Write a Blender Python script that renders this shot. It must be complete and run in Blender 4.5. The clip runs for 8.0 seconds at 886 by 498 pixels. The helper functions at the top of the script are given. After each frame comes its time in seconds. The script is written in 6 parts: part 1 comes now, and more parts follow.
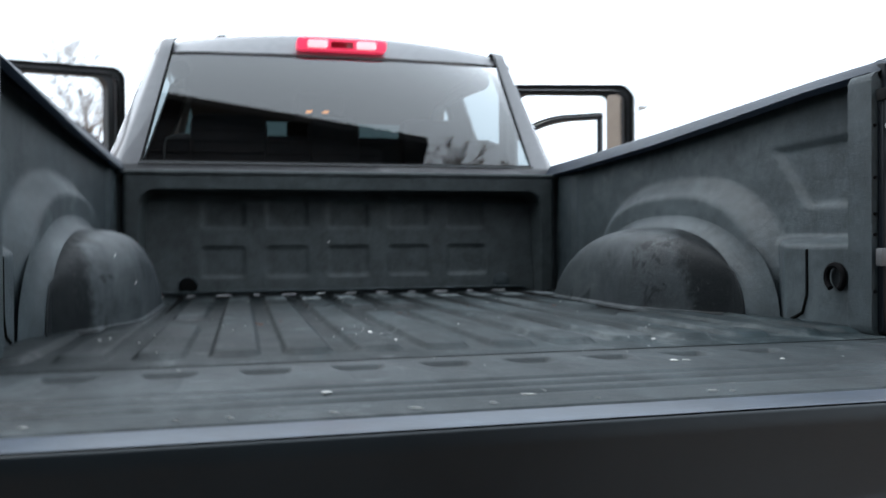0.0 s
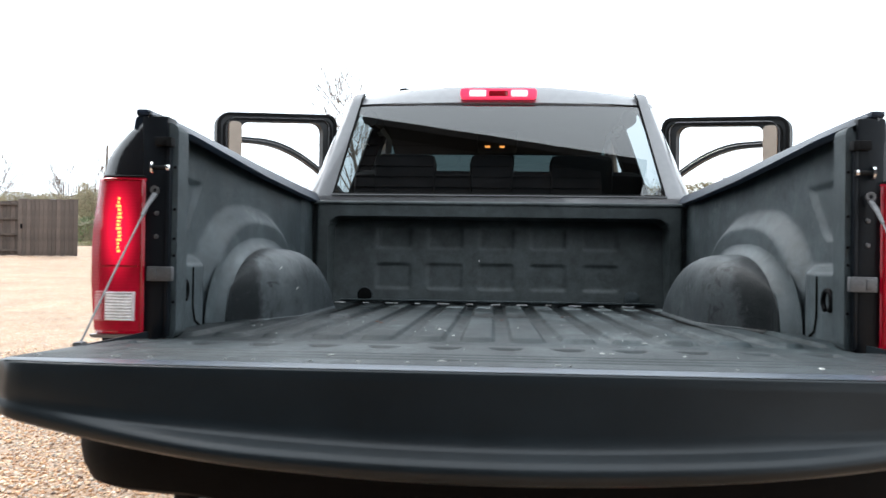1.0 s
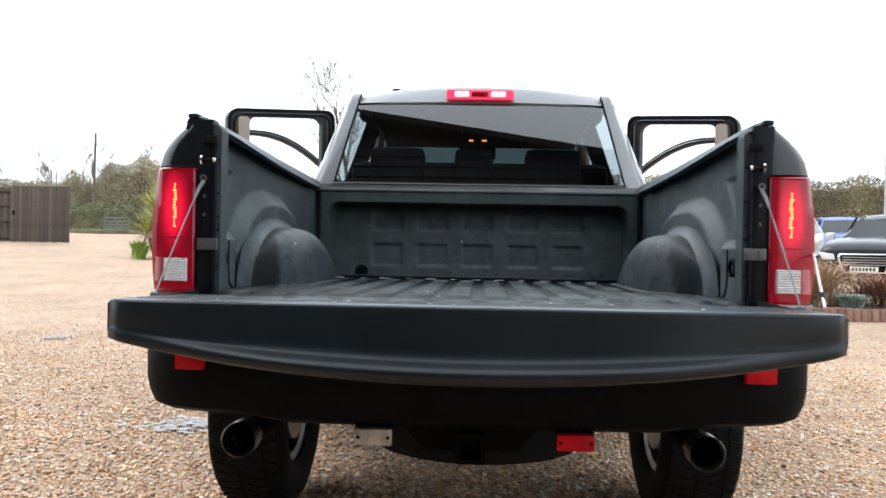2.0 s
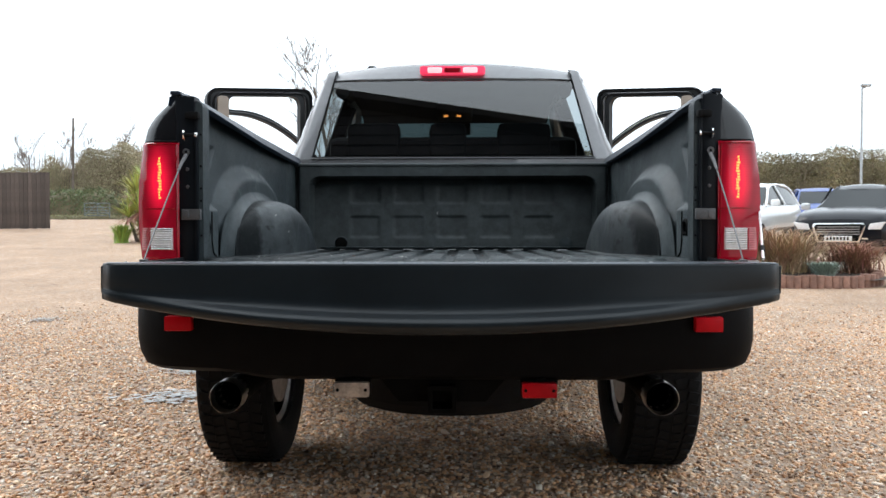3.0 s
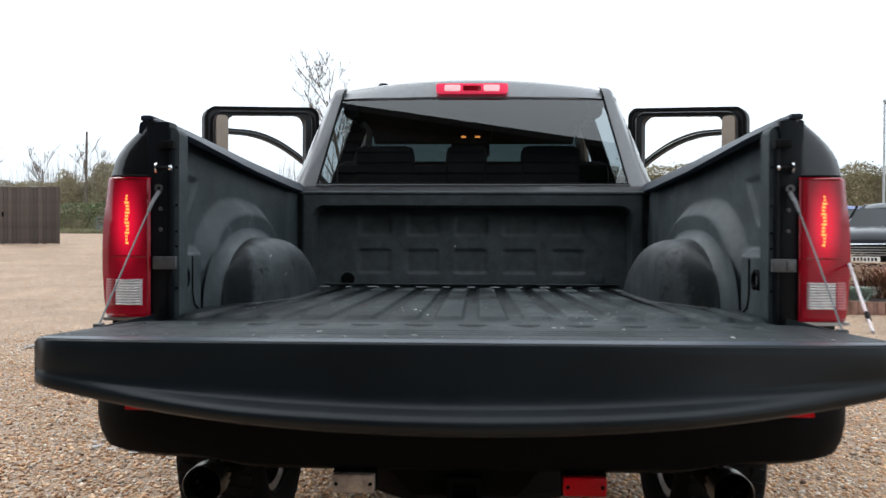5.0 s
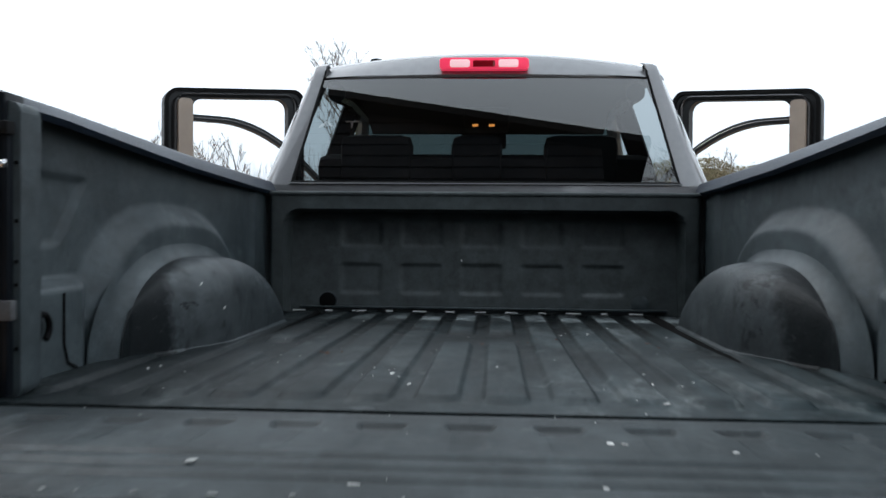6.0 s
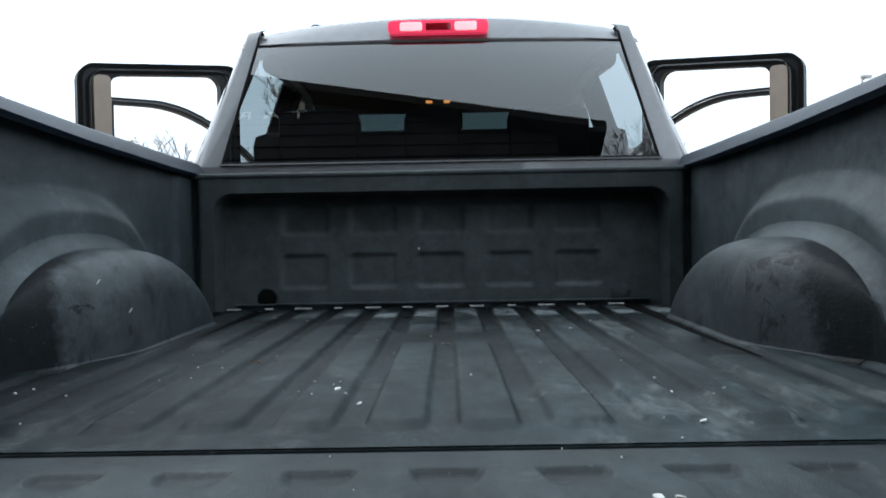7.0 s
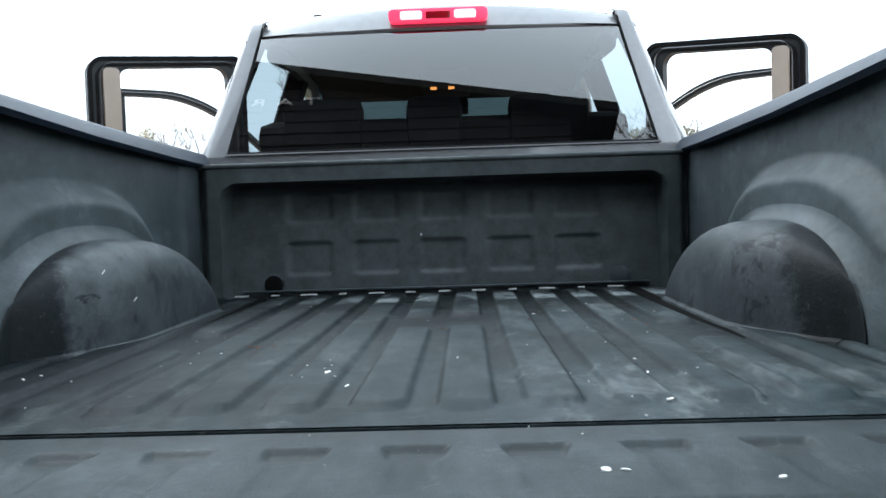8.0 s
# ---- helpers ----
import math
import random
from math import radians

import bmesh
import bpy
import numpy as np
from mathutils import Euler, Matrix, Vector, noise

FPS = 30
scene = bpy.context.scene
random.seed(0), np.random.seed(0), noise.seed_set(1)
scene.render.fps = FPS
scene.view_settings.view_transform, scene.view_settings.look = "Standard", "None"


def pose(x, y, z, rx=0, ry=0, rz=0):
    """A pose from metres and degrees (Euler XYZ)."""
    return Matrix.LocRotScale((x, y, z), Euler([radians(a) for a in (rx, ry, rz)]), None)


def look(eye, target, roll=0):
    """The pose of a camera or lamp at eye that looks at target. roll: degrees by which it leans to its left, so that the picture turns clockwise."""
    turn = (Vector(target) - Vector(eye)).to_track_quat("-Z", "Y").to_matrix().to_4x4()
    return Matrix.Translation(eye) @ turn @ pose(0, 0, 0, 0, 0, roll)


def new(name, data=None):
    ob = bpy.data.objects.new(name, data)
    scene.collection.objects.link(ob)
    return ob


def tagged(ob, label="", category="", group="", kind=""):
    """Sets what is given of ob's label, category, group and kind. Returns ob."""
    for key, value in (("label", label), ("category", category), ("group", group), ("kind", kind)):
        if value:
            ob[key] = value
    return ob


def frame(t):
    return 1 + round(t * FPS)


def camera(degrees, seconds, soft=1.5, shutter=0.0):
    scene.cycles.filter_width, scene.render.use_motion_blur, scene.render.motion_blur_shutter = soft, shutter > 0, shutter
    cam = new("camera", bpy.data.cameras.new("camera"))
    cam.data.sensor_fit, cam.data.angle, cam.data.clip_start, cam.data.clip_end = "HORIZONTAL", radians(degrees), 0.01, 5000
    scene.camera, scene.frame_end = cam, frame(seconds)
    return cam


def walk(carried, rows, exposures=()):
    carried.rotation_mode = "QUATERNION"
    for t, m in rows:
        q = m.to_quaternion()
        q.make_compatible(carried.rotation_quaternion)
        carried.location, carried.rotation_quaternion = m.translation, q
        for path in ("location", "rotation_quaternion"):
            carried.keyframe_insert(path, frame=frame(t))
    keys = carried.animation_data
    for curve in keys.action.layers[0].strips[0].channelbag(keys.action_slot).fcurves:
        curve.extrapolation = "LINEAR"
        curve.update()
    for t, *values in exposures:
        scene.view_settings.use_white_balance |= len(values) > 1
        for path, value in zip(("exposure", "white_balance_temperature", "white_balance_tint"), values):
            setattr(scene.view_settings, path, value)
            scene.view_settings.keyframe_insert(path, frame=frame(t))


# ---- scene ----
cam = camera(56.0, 8.0, shutter=0.4)
PATH = [
    (0, (-0.396, -1.37, 1.054), (0.071, 0.575, 1.034), -0.4),
    (0.2, (-0.266, -1.426, 1.07), (0.071, 0.544, 0.986), 1.7),
    (0.4, (-0.144, -1.55, 1.073), (0.062, 0.439, 1.077), 0.9),
    (0.5, (-0.123, -1.643, 1.069), (-0.009, 0.354, 1.085), 1.0),
    (0.7, (-0.018, -1.754, 1.075), (-0.066, 0.245, 1.048), 1.3),
    (1, (-0.01, -1.939, 1.063), (-0.133, 0.057, 1.085), 0.8),
    (1.5, (-0.045, -2.254, 1.049), (-0.15, -0.257, 1.048), 0.1),
    (2, (0.02, -2.469, 1.018), (-0.071, -0.471, 1.016), 1.1),
    (2.2, (0.04, -2.537, 0.999), (-0.043, -0.539, 1.001), 1.4),
    (3.3, (0.066, -2.63, 0.973), (0.017, -0.632, 0.911), -0.5),
    (3.5, (0.064, -2.627, 0.981), (0.009, -0.629, 0.936), -0.5),
    (4, (0.07, -2.613, 0.984), (0.021, -0.617, 1.099), -0.6),
    (4.2, (0.074, -2.602, 0.971), (0.024, -0.605, 1.067), -0.7),
    (5.3, (0.019, -1.956, 1.109), (-0.07, 0.042, 1.069), 0.4),
    (5.5, (0.037, -1.803, 1.115), (-0.049, 0.195, 1.072), 0.1),
    (6, (0.05, -1.386, 1.153), (-0.074, 0.61, 1.118), 0.5),
    (6.2, (0.038, -1.233, 1.162), (-0.074, 0.764, 1.177), -0.1),
    (6.5, (0.028, -1.102, 1.151), (-0.019, 0.897, 1.184), -0.0),
    (7, (0.023, -1.014, 1.119), (0.01, 0.985, 1.07), -1.0),
    (7.5, (0.022, -1.008, 1.115), (0.019, 0.99, 1.023), -0.9),
    (8, (0.079, -1.065, 1.127), (0.022, 0.932, 1.039), -1.8),
]
LIGHT = [(0, 0.12), (0.5, 0.22), (1, 0.5), (1.5, 0.5), (2, 0.3), (3.5, 0.02), (4, 0.2), (5.5, -0.48), (6, -0.35), (6.5, -0.15), (7, -0.15), (7.5, 0.12), (8, 0.52)]
walk(cam, [(t, look(eye, target, roll)) for t, eye, target, roll in PATH], [(t, e, 6500 - 250 * (t in (0, 0.5)) - 150 * (5.8 < t < 6.8) - 400 * (t > 6.8), 10 - 3 * (t > 6.8)) for t, e in LIGHT])


# ---- light ----
world = bpy.data.worlds.new("overcast_sky")
scene.world = world
world.use_nodes = True
wn, wl = world.node_tree.nodes, world.node_tree.links
sky = wn.new("ShaderNodeTexSky")
sky.sky_type, sky.sun_disc = "NISHITA", False
sky.sun_elevation, sky.sun_rotation = radians(51), radians(306)
sky.air_density, sky.dust_density, sky.ozone_density = 1.0, 6.0, 1.0
pale = wn.new("ShaderNodeHueSaturation")
pale.inputs["Saturation"].default_value = 0.15
wl.new(sky.outputs[0], pale.inputs["Color"])
cloud = wn.new("ShaderNodeTexNoise")
cloud.inputs["Scale"].default_value, cloud.inputs["Detail"].default_value = 2.2, 5
veil = wn.new("ShaderNodeMix")
veil.data_type = "RGBA"
veil.inputs[6].default_value, veil.inputs[7].default_value = (9.6, 10.7, 11.7, 1), (13.2, 14.6, 15.8, 1)
wl.new(cloud.outputs["Fac"], veil.inputs[0])
over = wn.new("ShaderNodeMix")
over.data_type = "RGBA"
over.inputs[0].default_value = 0.85
wl.new(pale.outputs[0], over.inputs[6])
wl.new(veil.outputs[2], over.inputs[7])
# an overcast sky is about twice as bright overhead as at the horizon
way, parts, lift, deep_sky = wn.new("ShaderNodeTexCoord"), wn.new("ShaderNodeSeparateXYZ"), wn.new("ShaderNodeMapRange"), wn.new("ShaderNodeHueSaturation")
lift.inputs[1].default_value, lift.inputs[2].default_value, lift.inputs[3].default_value, lift.inputs[4].default_value = 0.0, 0.95, 0.86, 1.34
wl.new(way.outputs["Generated"], parts.inputs[0])
wl.new(parts.outputs[2], lift.inputs[0])
wl.new(lift.outputs[0], deep_sky.inputs["Value"])
wl.new(over.outputs[2], deep_sky.inputs["Color"])
wl.new(deep_sky.outputs[0], wn["Background"].inputs[0])
wn["Background"].inputs[1].default_value = 0.15

sun = new("sun", bpy.data.lights.new("sun", "SUN"))
sun.data.energy, sun.data.angle, sun.data.color = 1.0, radians(28), (1, 0.97, 0.93)
sun.matrix_world = look((0, 0, 20), (4.6, -3.4, 13))


# ---- materials ----
def mat(name, color, rough=0.5, metal=0.0, vary=0.0, scale=6.0, bump=0.0, grain=200.0, coat=0.0, dark=None, spots=0.0, spot_color=(0.5, 0.48, 0.44), random_tint=0.0, spec=0.5, rough_vary=0.0):
    """A surface with large stains (vary, scale), fine relief (bump, grain) and small pale scuffs (spots)."""
    m = bpy.data.materials.new(name)
    m.use_nodes = True
    n, l = m.node_tree.nodes, m.node_tree.links
    p = n["Principled BSDF"]
    p.inputs["Roughness"].default_value, p.inputs["Metallic"].default_value = rough, metal
    p.inputs["Coat Weight"].default_value, p.inputs["Coat Roughness"].default_value = coat, 0.04
    p.inputs["Specular IOR Level"].default_value = spec
    tc = n.new("ShaderNodeTexCoord")
    out = None
    rgb = n.new("ShaderNodeRGB")
    rgb.outputs[0].default_value = (*color, 1)
    out = rgb.outputs[0]
    if vary:
        big = n.new("ShaderNodeTexNoise")
        big.inputs["Scale"].default_value, big.inputs["Detail"].default_value, big.inputs["Roughness"].default_value = scale, 8, 0.62
        l.new(tc.outputs["Object"], big.inputs["Vector"])
        ramp = n.new("ShaderNodeMapRange")
        ramp.inputs[1].default_value, ramp.inputs[2].default_value = 0.33, 0.68
        l.new(big.outputs["Fac"], ramp.inputs[0])
        mix = n.new("ShaderNodeMix")
        mix.data_type = "RGBA"
        lo = dark or tuple(c * (1 - vary) for c in color)
        hi = tuple(min(1, c * (1 + vary * 0.8)) for c in color)
        mix.inputs[6].default_value, mix.inputs[7].default_value = (*lo, 1), (*hi, 1)
        l.new(ramp.outputs[0], mix.inputs[0])
        out = mix.outputs[2]
        if rough_vary:
            rr = n.new("ShaderNodeMapRange")
            rr.inputs[3].default_value, rr.inputs[4].default_value = rough + rough_vary, rough - rough_vary
            l.new(big.outputs["Fac"], rr.inputs[0])
            l.new(rr.outputs[0], p.inputs["Roughness"])
    if random_tint:
        info = n.new("ShaderNodeObjectInfo")
        hsv = n.new("ShaderNodeHueSaturation")
        mr = n.new("ShaderNodeMapRange")
        mr.inputs[3].default_value, mr.inputs[4].default_value = 1 - random_tint, 1 + random_tint
        l.new(info.outputs["Random"], mr.inputs[0])
        l.new(mr.outputs[0], hsv.inputs["Value"])
        l.new(out, hsv.inputs["Color"])
        out = hsv.outputs[0]
    if spots:
        vn = n.new("ShaderNodeTexNoise")
        vn.inputs["Scale"].default_value, vn.inputs["Detail"].default_value = 26, 5
        st = n.new("ShaderNodeMapping")
        st.inputs["Scale"].default_value = (1.5, 0.8, 1.2)
        l.new(tc.outputs["Object"], st.inputs["Vector"])
        l.new(st.outputs[0], vn.inputs["Vector"])
        cut = n.new("ShaderNodeMapRange")
        cut.inputs[1].default_value, cut.inputs[2].default_value, cut.inputs[4].default_value = 0.68, 0.76, spots
        l.new(vn.outputs["Fac"], cut.inputs[0])
        sm = n.new("ShaderNodeMix")
        sm.data_type = "RGBA"
        sm.inputs[7].default_value = (*spot_color, 1)
        l.new(out, sm.inputs[6])
        l.new(cut.outputs[0], sm.inputs[0])
        out = sm.outputs[2]
    l.new(out, p.inputs["Base Color"])
    if bump:
        fine = n.new("ShaderNodeTexNoise")
        fine.inputs["Scale"].default_value, fine.inputs["Detail"].default_value = grain, 3
        l.new(tc.outputs["Object"], fine.inputs["Vector"])
        b = n.new("ShaderNodeBump")
        b.inputs["Strength"].default_value, b.inputs["Distance"].default_value = bump, 0.004
        l.new(fine.outputs["Fac"], b.inputs["Height"])
        l.new(b.outputs[0], p.inputs["Normal"])
    return m


def glow(name, color, strength):
    m = mat(name, color, 0.3)
    p = m.node_tree.nodes["Principled BSDF"]
    p.inputs["Emission Color"].default_value, p.inputs["Emission Strength"].default_value = (*color, 1), strength
    return m


def glass(name, color, rough=0.0, ior=1.5, even=None):
    """Thin tinted sheet: part mirror (by Fresnel, or evenly), part clear."""
    m = bpy.data.materials.new(name)
    m.use_nodes = True
    n, l = m.node_tree.nodes, m.node_tree.links
    n.remove(n["Principled BSDF"])
    clear, shine, mix, fr = n.new("ShaderNodeBsdfTransparent"), n.new("ShaderNodeBsdfGlossy"), n.new("ShaderNodeMixShader"), n.new("ShaderNodeFresnel")
    clear.inputs[0].default_value = (*color, 1)
    shine.inputs["Roughness"].default_value = rough
    fr.inputs[0].default_value = ior
    if even is None:
        l.new(fr.outputs[0], mix.inputs[0])
    else:
        mix.inputs[0].default_value = even
    l.new(clear.outputs[0], mix.inputs[1])
    l.new(shine.outputs[0], mix.inputs[2])
    l.new(mix.outputs[0], n["Material Output"].inputs[0])
    return m


def liner(name, lo, hi, streak, scuff, worn=0.0, high=(0.8595, 0.8665), damp_shade=0.0, tub=False, gloss=0.3):
    """Sprayed bed lining: blotches, streaks along the bed, rubbed pale high spots, low ones dark with grime and painted
    shade, peeled patches.
    """
    m = bpy.data.materials.new(name)
    m.use_nodes = True
    n, l = m.node_tree.nodes, m.node_tree.links
    p = n["Principled BSDF"]
    p.inputs["Specular IOR Level"].default_value = gloss
    tc = n.new("ShaderNodeTexCoord")
    xyz = n.new("ShaderNodeSeparateXYZ")
    l.new(tc.outputs["Object"], xyz.inputs[0])

    def tex(scale, detail, stretch=(1, 1, 1), rough=0.6, warp=0.0):
        mp, t = n.new("ShaderNodeMapping"), n.new("ShaderNodeTexNoise")
        mp.inputs["Scale"].default_value = stretch
        t.inputs["Scale"].default_value, t.inputs["Detail"].default_value, t.inputs["Roughness"].default_value, t.inputs["Distortion"].default_value = scale, detail, rough, warp
        l.new(tc.outputs["Object"], mp.inputs["Vector"])
        l.new(mp.outputs[0], t.inputs["Vector"])
        return t.outputs["Fac"]

    def span(x, a, b, c=0.0, d=1.0):
        r = n.new("ShaderNodeMapRange")
        for k, v in ((1, a), (2, b), (3, c), (4, d)):
            r.inputs[k].default_value = v
        l.new(x, r.inputs[0])
        return r.outputs[0]

    def calc(op, a, b):
        r = n.new("ShaderNodeMath")
        r.operation = op
        for k, v in ((0, a), (1, b)):
            if isinstance(v, float):
                r.inputs[k].default_value = v
            else:
                l.new(v, r.inputs[k])
        return r.outputs[0]

    def blend(f, a, b):
        x = n.new("ShaderNodeMix")
        x.data_type = "RGBA"
        l.new(f, x.inputs[0])
        for k, v in ((6, a), (7, b)):
            if isinstance(v, tuple):
                x.inputs[k].default_value = (*v, 1)
            else:
                l.new(v, x.inputs[k])
        return x.outputs[2]

    big = tex(3.2, 9, (1.3, 0.8, 1))
    col = blend(span(big, 0.40, 0.62), lo, hi)
    col = blend(span(tex(16, 8, (1, 0.8, 1), 0.7), 0.36, 0.66, 0.0, 0.8), col, tuple(c * 0.55 for c in lo))
    st = tex(9, 6, (2.6, 0.35, 1))
    col = blend(span(st, 0.55, 0.75, 0, streak), col, tuple(min(1, c * 1.6) for c in hi))
    rough = span(big, 0.3, 0.7, 0.62, 0.42)
    if worn:
        rise = span(xyz.outputs[2], high[0], high[1])
        rub = span(tex(5.5, 10, (1.2, 0.55, 1), 0.74, 0.4), 0.47, 0.54, 0, worn)
        rub2 = span(tex(38, 6, (1, 0.35, 1), 0.75), 0.40, 0.60, 0.1, 1.0)
        some = span(tex(1.5, 4, (1, 0.6, 1), 0.5), 0.40, 0.60, 0.2, 1.0)
        col = blend(calc("MULTIPLY", calc("MULTIPLY", rise, calc("MULTIPLY", rub, some)), rub2), col, (0.100, 0.114, 0.116))
        # low spots darkened: grime, plus the shade of grooves and pockets in the colour
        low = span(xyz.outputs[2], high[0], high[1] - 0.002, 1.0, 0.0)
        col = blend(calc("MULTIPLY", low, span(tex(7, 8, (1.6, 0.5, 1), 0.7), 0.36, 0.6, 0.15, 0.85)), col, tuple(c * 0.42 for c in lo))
    if damp_shade:
        # damp and dirt along the front end, with its shade put into the colour
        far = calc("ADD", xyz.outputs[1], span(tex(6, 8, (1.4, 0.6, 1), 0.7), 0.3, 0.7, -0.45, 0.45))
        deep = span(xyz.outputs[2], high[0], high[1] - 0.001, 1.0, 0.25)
        col = blend(calc("MULTIPLY", deep, span(far, 1.05, 1.5, 0, damp_shade)), col, tuple(c * 0.25 for c in lo))
        rough = calc("SUBTRACT", rough, span(far, 1.30, 1.62, 0, 0.12))
        ends = calc("MULTIPLY", span(xyz.outputs[1], 1.40, 1.46), span(xyz.outputs[1], 1.66, 1.69, 1.0, 0.0))
        ends = calc("MULTIPLY", ends, span(xyz.outputs[2], high[0], high[1] - 0.0045))
        col = blend(calc("MULTIPLY", ends, span(tex(8, 8, (1.2, 0.8, 1), 0.7), 0.42, 0.54, 0.05, 0.9)), col, (0.15, 0.17, 0.175))
        # shade of the left bed wall put into the floor colour, ragged edge
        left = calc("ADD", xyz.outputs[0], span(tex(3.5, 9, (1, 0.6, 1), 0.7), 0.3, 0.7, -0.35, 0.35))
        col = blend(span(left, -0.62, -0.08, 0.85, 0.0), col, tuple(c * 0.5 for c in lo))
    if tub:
        # rear end rubbed and peeling at the edge, its shade put into the colour
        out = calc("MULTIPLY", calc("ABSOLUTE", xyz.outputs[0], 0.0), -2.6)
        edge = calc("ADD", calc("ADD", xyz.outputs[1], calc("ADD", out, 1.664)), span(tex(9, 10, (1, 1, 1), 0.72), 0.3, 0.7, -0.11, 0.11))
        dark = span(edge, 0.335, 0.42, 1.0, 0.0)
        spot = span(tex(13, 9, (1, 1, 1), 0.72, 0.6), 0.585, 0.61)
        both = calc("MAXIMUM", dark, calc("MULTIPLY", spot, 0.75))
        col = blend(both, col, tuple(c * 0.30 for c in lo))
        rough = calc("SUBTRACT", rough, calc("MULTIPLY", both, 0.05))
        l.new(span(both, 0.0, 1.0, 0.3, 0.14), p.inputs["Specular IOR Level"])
        rust = span(tex(30, 6, (1, 1, 1), 0.7), 0.70, 0.74, 0, 0.5)
        col = blend(rust, col, (0.10, 0.055, 0.03))
    dust = tex(70, 6, (1, 0.6, 1), 0.75)
    col = blend(span(dust, 0.61, 0.72, 0, scuff), col, (0.16, 0.165, 0.165))
    scratch = tex(24, 4, (7, 0.5, 2), 0.5, 1.2)
    col = blend(span(scratch, 0.735, 0.765, 0, scuff), col, (0.14, 0.145, 0.145))
    grime = tex(1.7, 8, (1, 1, 1), 0.7)
    col = blend(span(grime, 0.56, 0.66, 0, 0.45), col, tuple(c * 0.5 for c in lo))
    l.new(col, p.inputs["Base Color"])
    l.new(calc("SUBTRACT", rough, span(tex(6.5, 7, (1, 1, 1.3), 0.72), 0.60, 0.63, 0, 0.12)), p.inputs["Roughness"])
    b, b2 = n.new("ShaderNodeBump"), n.new("ShaderNodeBump")
    b.inputs["Strength"].default_value, b.inputs["Distance"].default_value = 0.4, 0.003
    b2.inputs["Strength"].default_value, b2.inputs["Distance"].default_value = 0.25, 0.006
    l.new(tex(430, 3), b.inputs["Height"])
    l.new(tex(45, 4), b2.inputs["Height"])
    l.new(b.outputs[0], b2.inputs["Normal"])
    l.new(b2.outputs[0], p.inputs["Normal"])
    return m


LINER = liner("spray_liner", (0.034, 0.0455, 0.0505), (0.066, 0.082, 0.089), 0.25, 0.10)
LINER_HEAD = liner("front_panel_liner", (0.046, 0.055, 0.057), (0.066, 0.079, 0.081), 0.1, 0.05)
LINER_TUB = liner("scuffed_shaded_tub_liner", (0.026, 0.034, 0.0385), (0.060, 0.071, 0.076), 0.3, 0.35, tub=True)
LINER_FLOOR = liner("worn_liner", (0.0080, 0.0138, 0.0156), (0.0205, 0.0325, 0.0365), 0.6, 0.6, 0.95, damp_shade=1.0, gloss=0.15)
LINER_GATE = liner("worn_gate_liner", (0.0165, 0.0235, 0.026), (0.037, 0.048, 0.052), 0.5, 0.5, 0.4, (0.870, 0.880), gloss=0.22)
PAINT = mat("grey_metallic_paint", (0.185, 0.186, 0.191), 0.5, 0.8, vary=0.06, scale=30, coat=1.0)
DARK_PAINT = mat("gate_paint", (0.0090, 0.0130, 0.0160), 0.32, 0.0, vary=0.3, scale=4, bump=0.05, grain=300, spec=0.28)
BLACK_PLASTIC = mat("black_plastic", (0.0045, 0.0045, 0.005), 0.6, vary=0.2, scale=12, bump=0.2, grain=240, spec=0.05)
RAIL_PLASTIC = mat("rail_cap_plastic", (0.011, 0.018, 0.031), 0.38, vary=0.3, scale=10, bump=0.2, grain=300, spec=0.2)
DARK_GLOSS = mat("dark_body_paint", (0.008, 0.009, 0.011), 0.18, 0.0, vary=0.15, scale=30, coat=0.35, spec=0.35)
PINK_LENS = mat("pale_red_lens", (0.42, 0.06, 0.08), 0.12, vary=0.2, scale=30, coat=0.8)
GLOSS_BLACK = mat("gloss_black_paint", (0.007, 0.009, 0.012), 0.4, vary=0.2, scale=8, coat=0.03, spec=0.15)
RUBBER = mat("rubber", (0.007, 0.007, 0.0075), 0.8, vary=0.3, scale=14, bump=0.3, grain=90, spec=0.15)
CHROME = mat("chrome", (0.75, 0.75, 0.76), 0.12, 1.0, vary=0.1, scale=20)
STEEL = mat("worn_steel", (0.42, 0.42, 0.43), 0.38, 1.0, vary=0.3, scale=25, bump=0.1)
CABLE = mat("steel_cable", (0.13, 0.13, 0.135), 0.5, 0.6, vary=0.2, scale=80)
CHASSIS = mat("chassis_black", (0.004, 0.004, 0.004), 0.7, vary=0.4, scale=10, bump=0.3, grain=60, spec=0.04)
RED_LENS = mat("red_lens", (0.48, 0.003, 0.010), 0.3, vary=0.25, scale=9, spec=0.15)
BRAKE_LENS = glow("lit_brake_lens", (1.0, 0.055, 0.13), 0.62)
LIT_CLEAR = glow("spill_lit_clear_lens", (1.0, 0.70, 0.73), 0.52)
DIM_LENS = mat("dusty_clear_lens", (0.42, 0.36, 0.31), 0.3, vary=0.5, scale=40, coat=0.3)
PIPE = mat("sooty_chrome", (0.55, 0.53, 0.50), 0.3, 1.0, vary=0.3, scale=20)
RED_DEEP = mat("red_lens_deep", (0.30, 0.003, 0.010), 0.1, vary=0.2, scale=9, coat=0.3)
CLEAR_LENS = mat("clear_lens", (0.72, 0.70, 0.70), 0.12, vary=0.15, scale=60, coat=1.0)
BULB = glow("lit_bulb", (1.0, 0.42, 0.10), 1.25)
DOME = glow("amber_dome_lamp", (1.0, 0.35, 0.08), 2.5)
BEIGE = mat("beige_trim", (0.42, 0.35, 0.29), 0.65, vary=0.08, scale=10, bump=0.1)
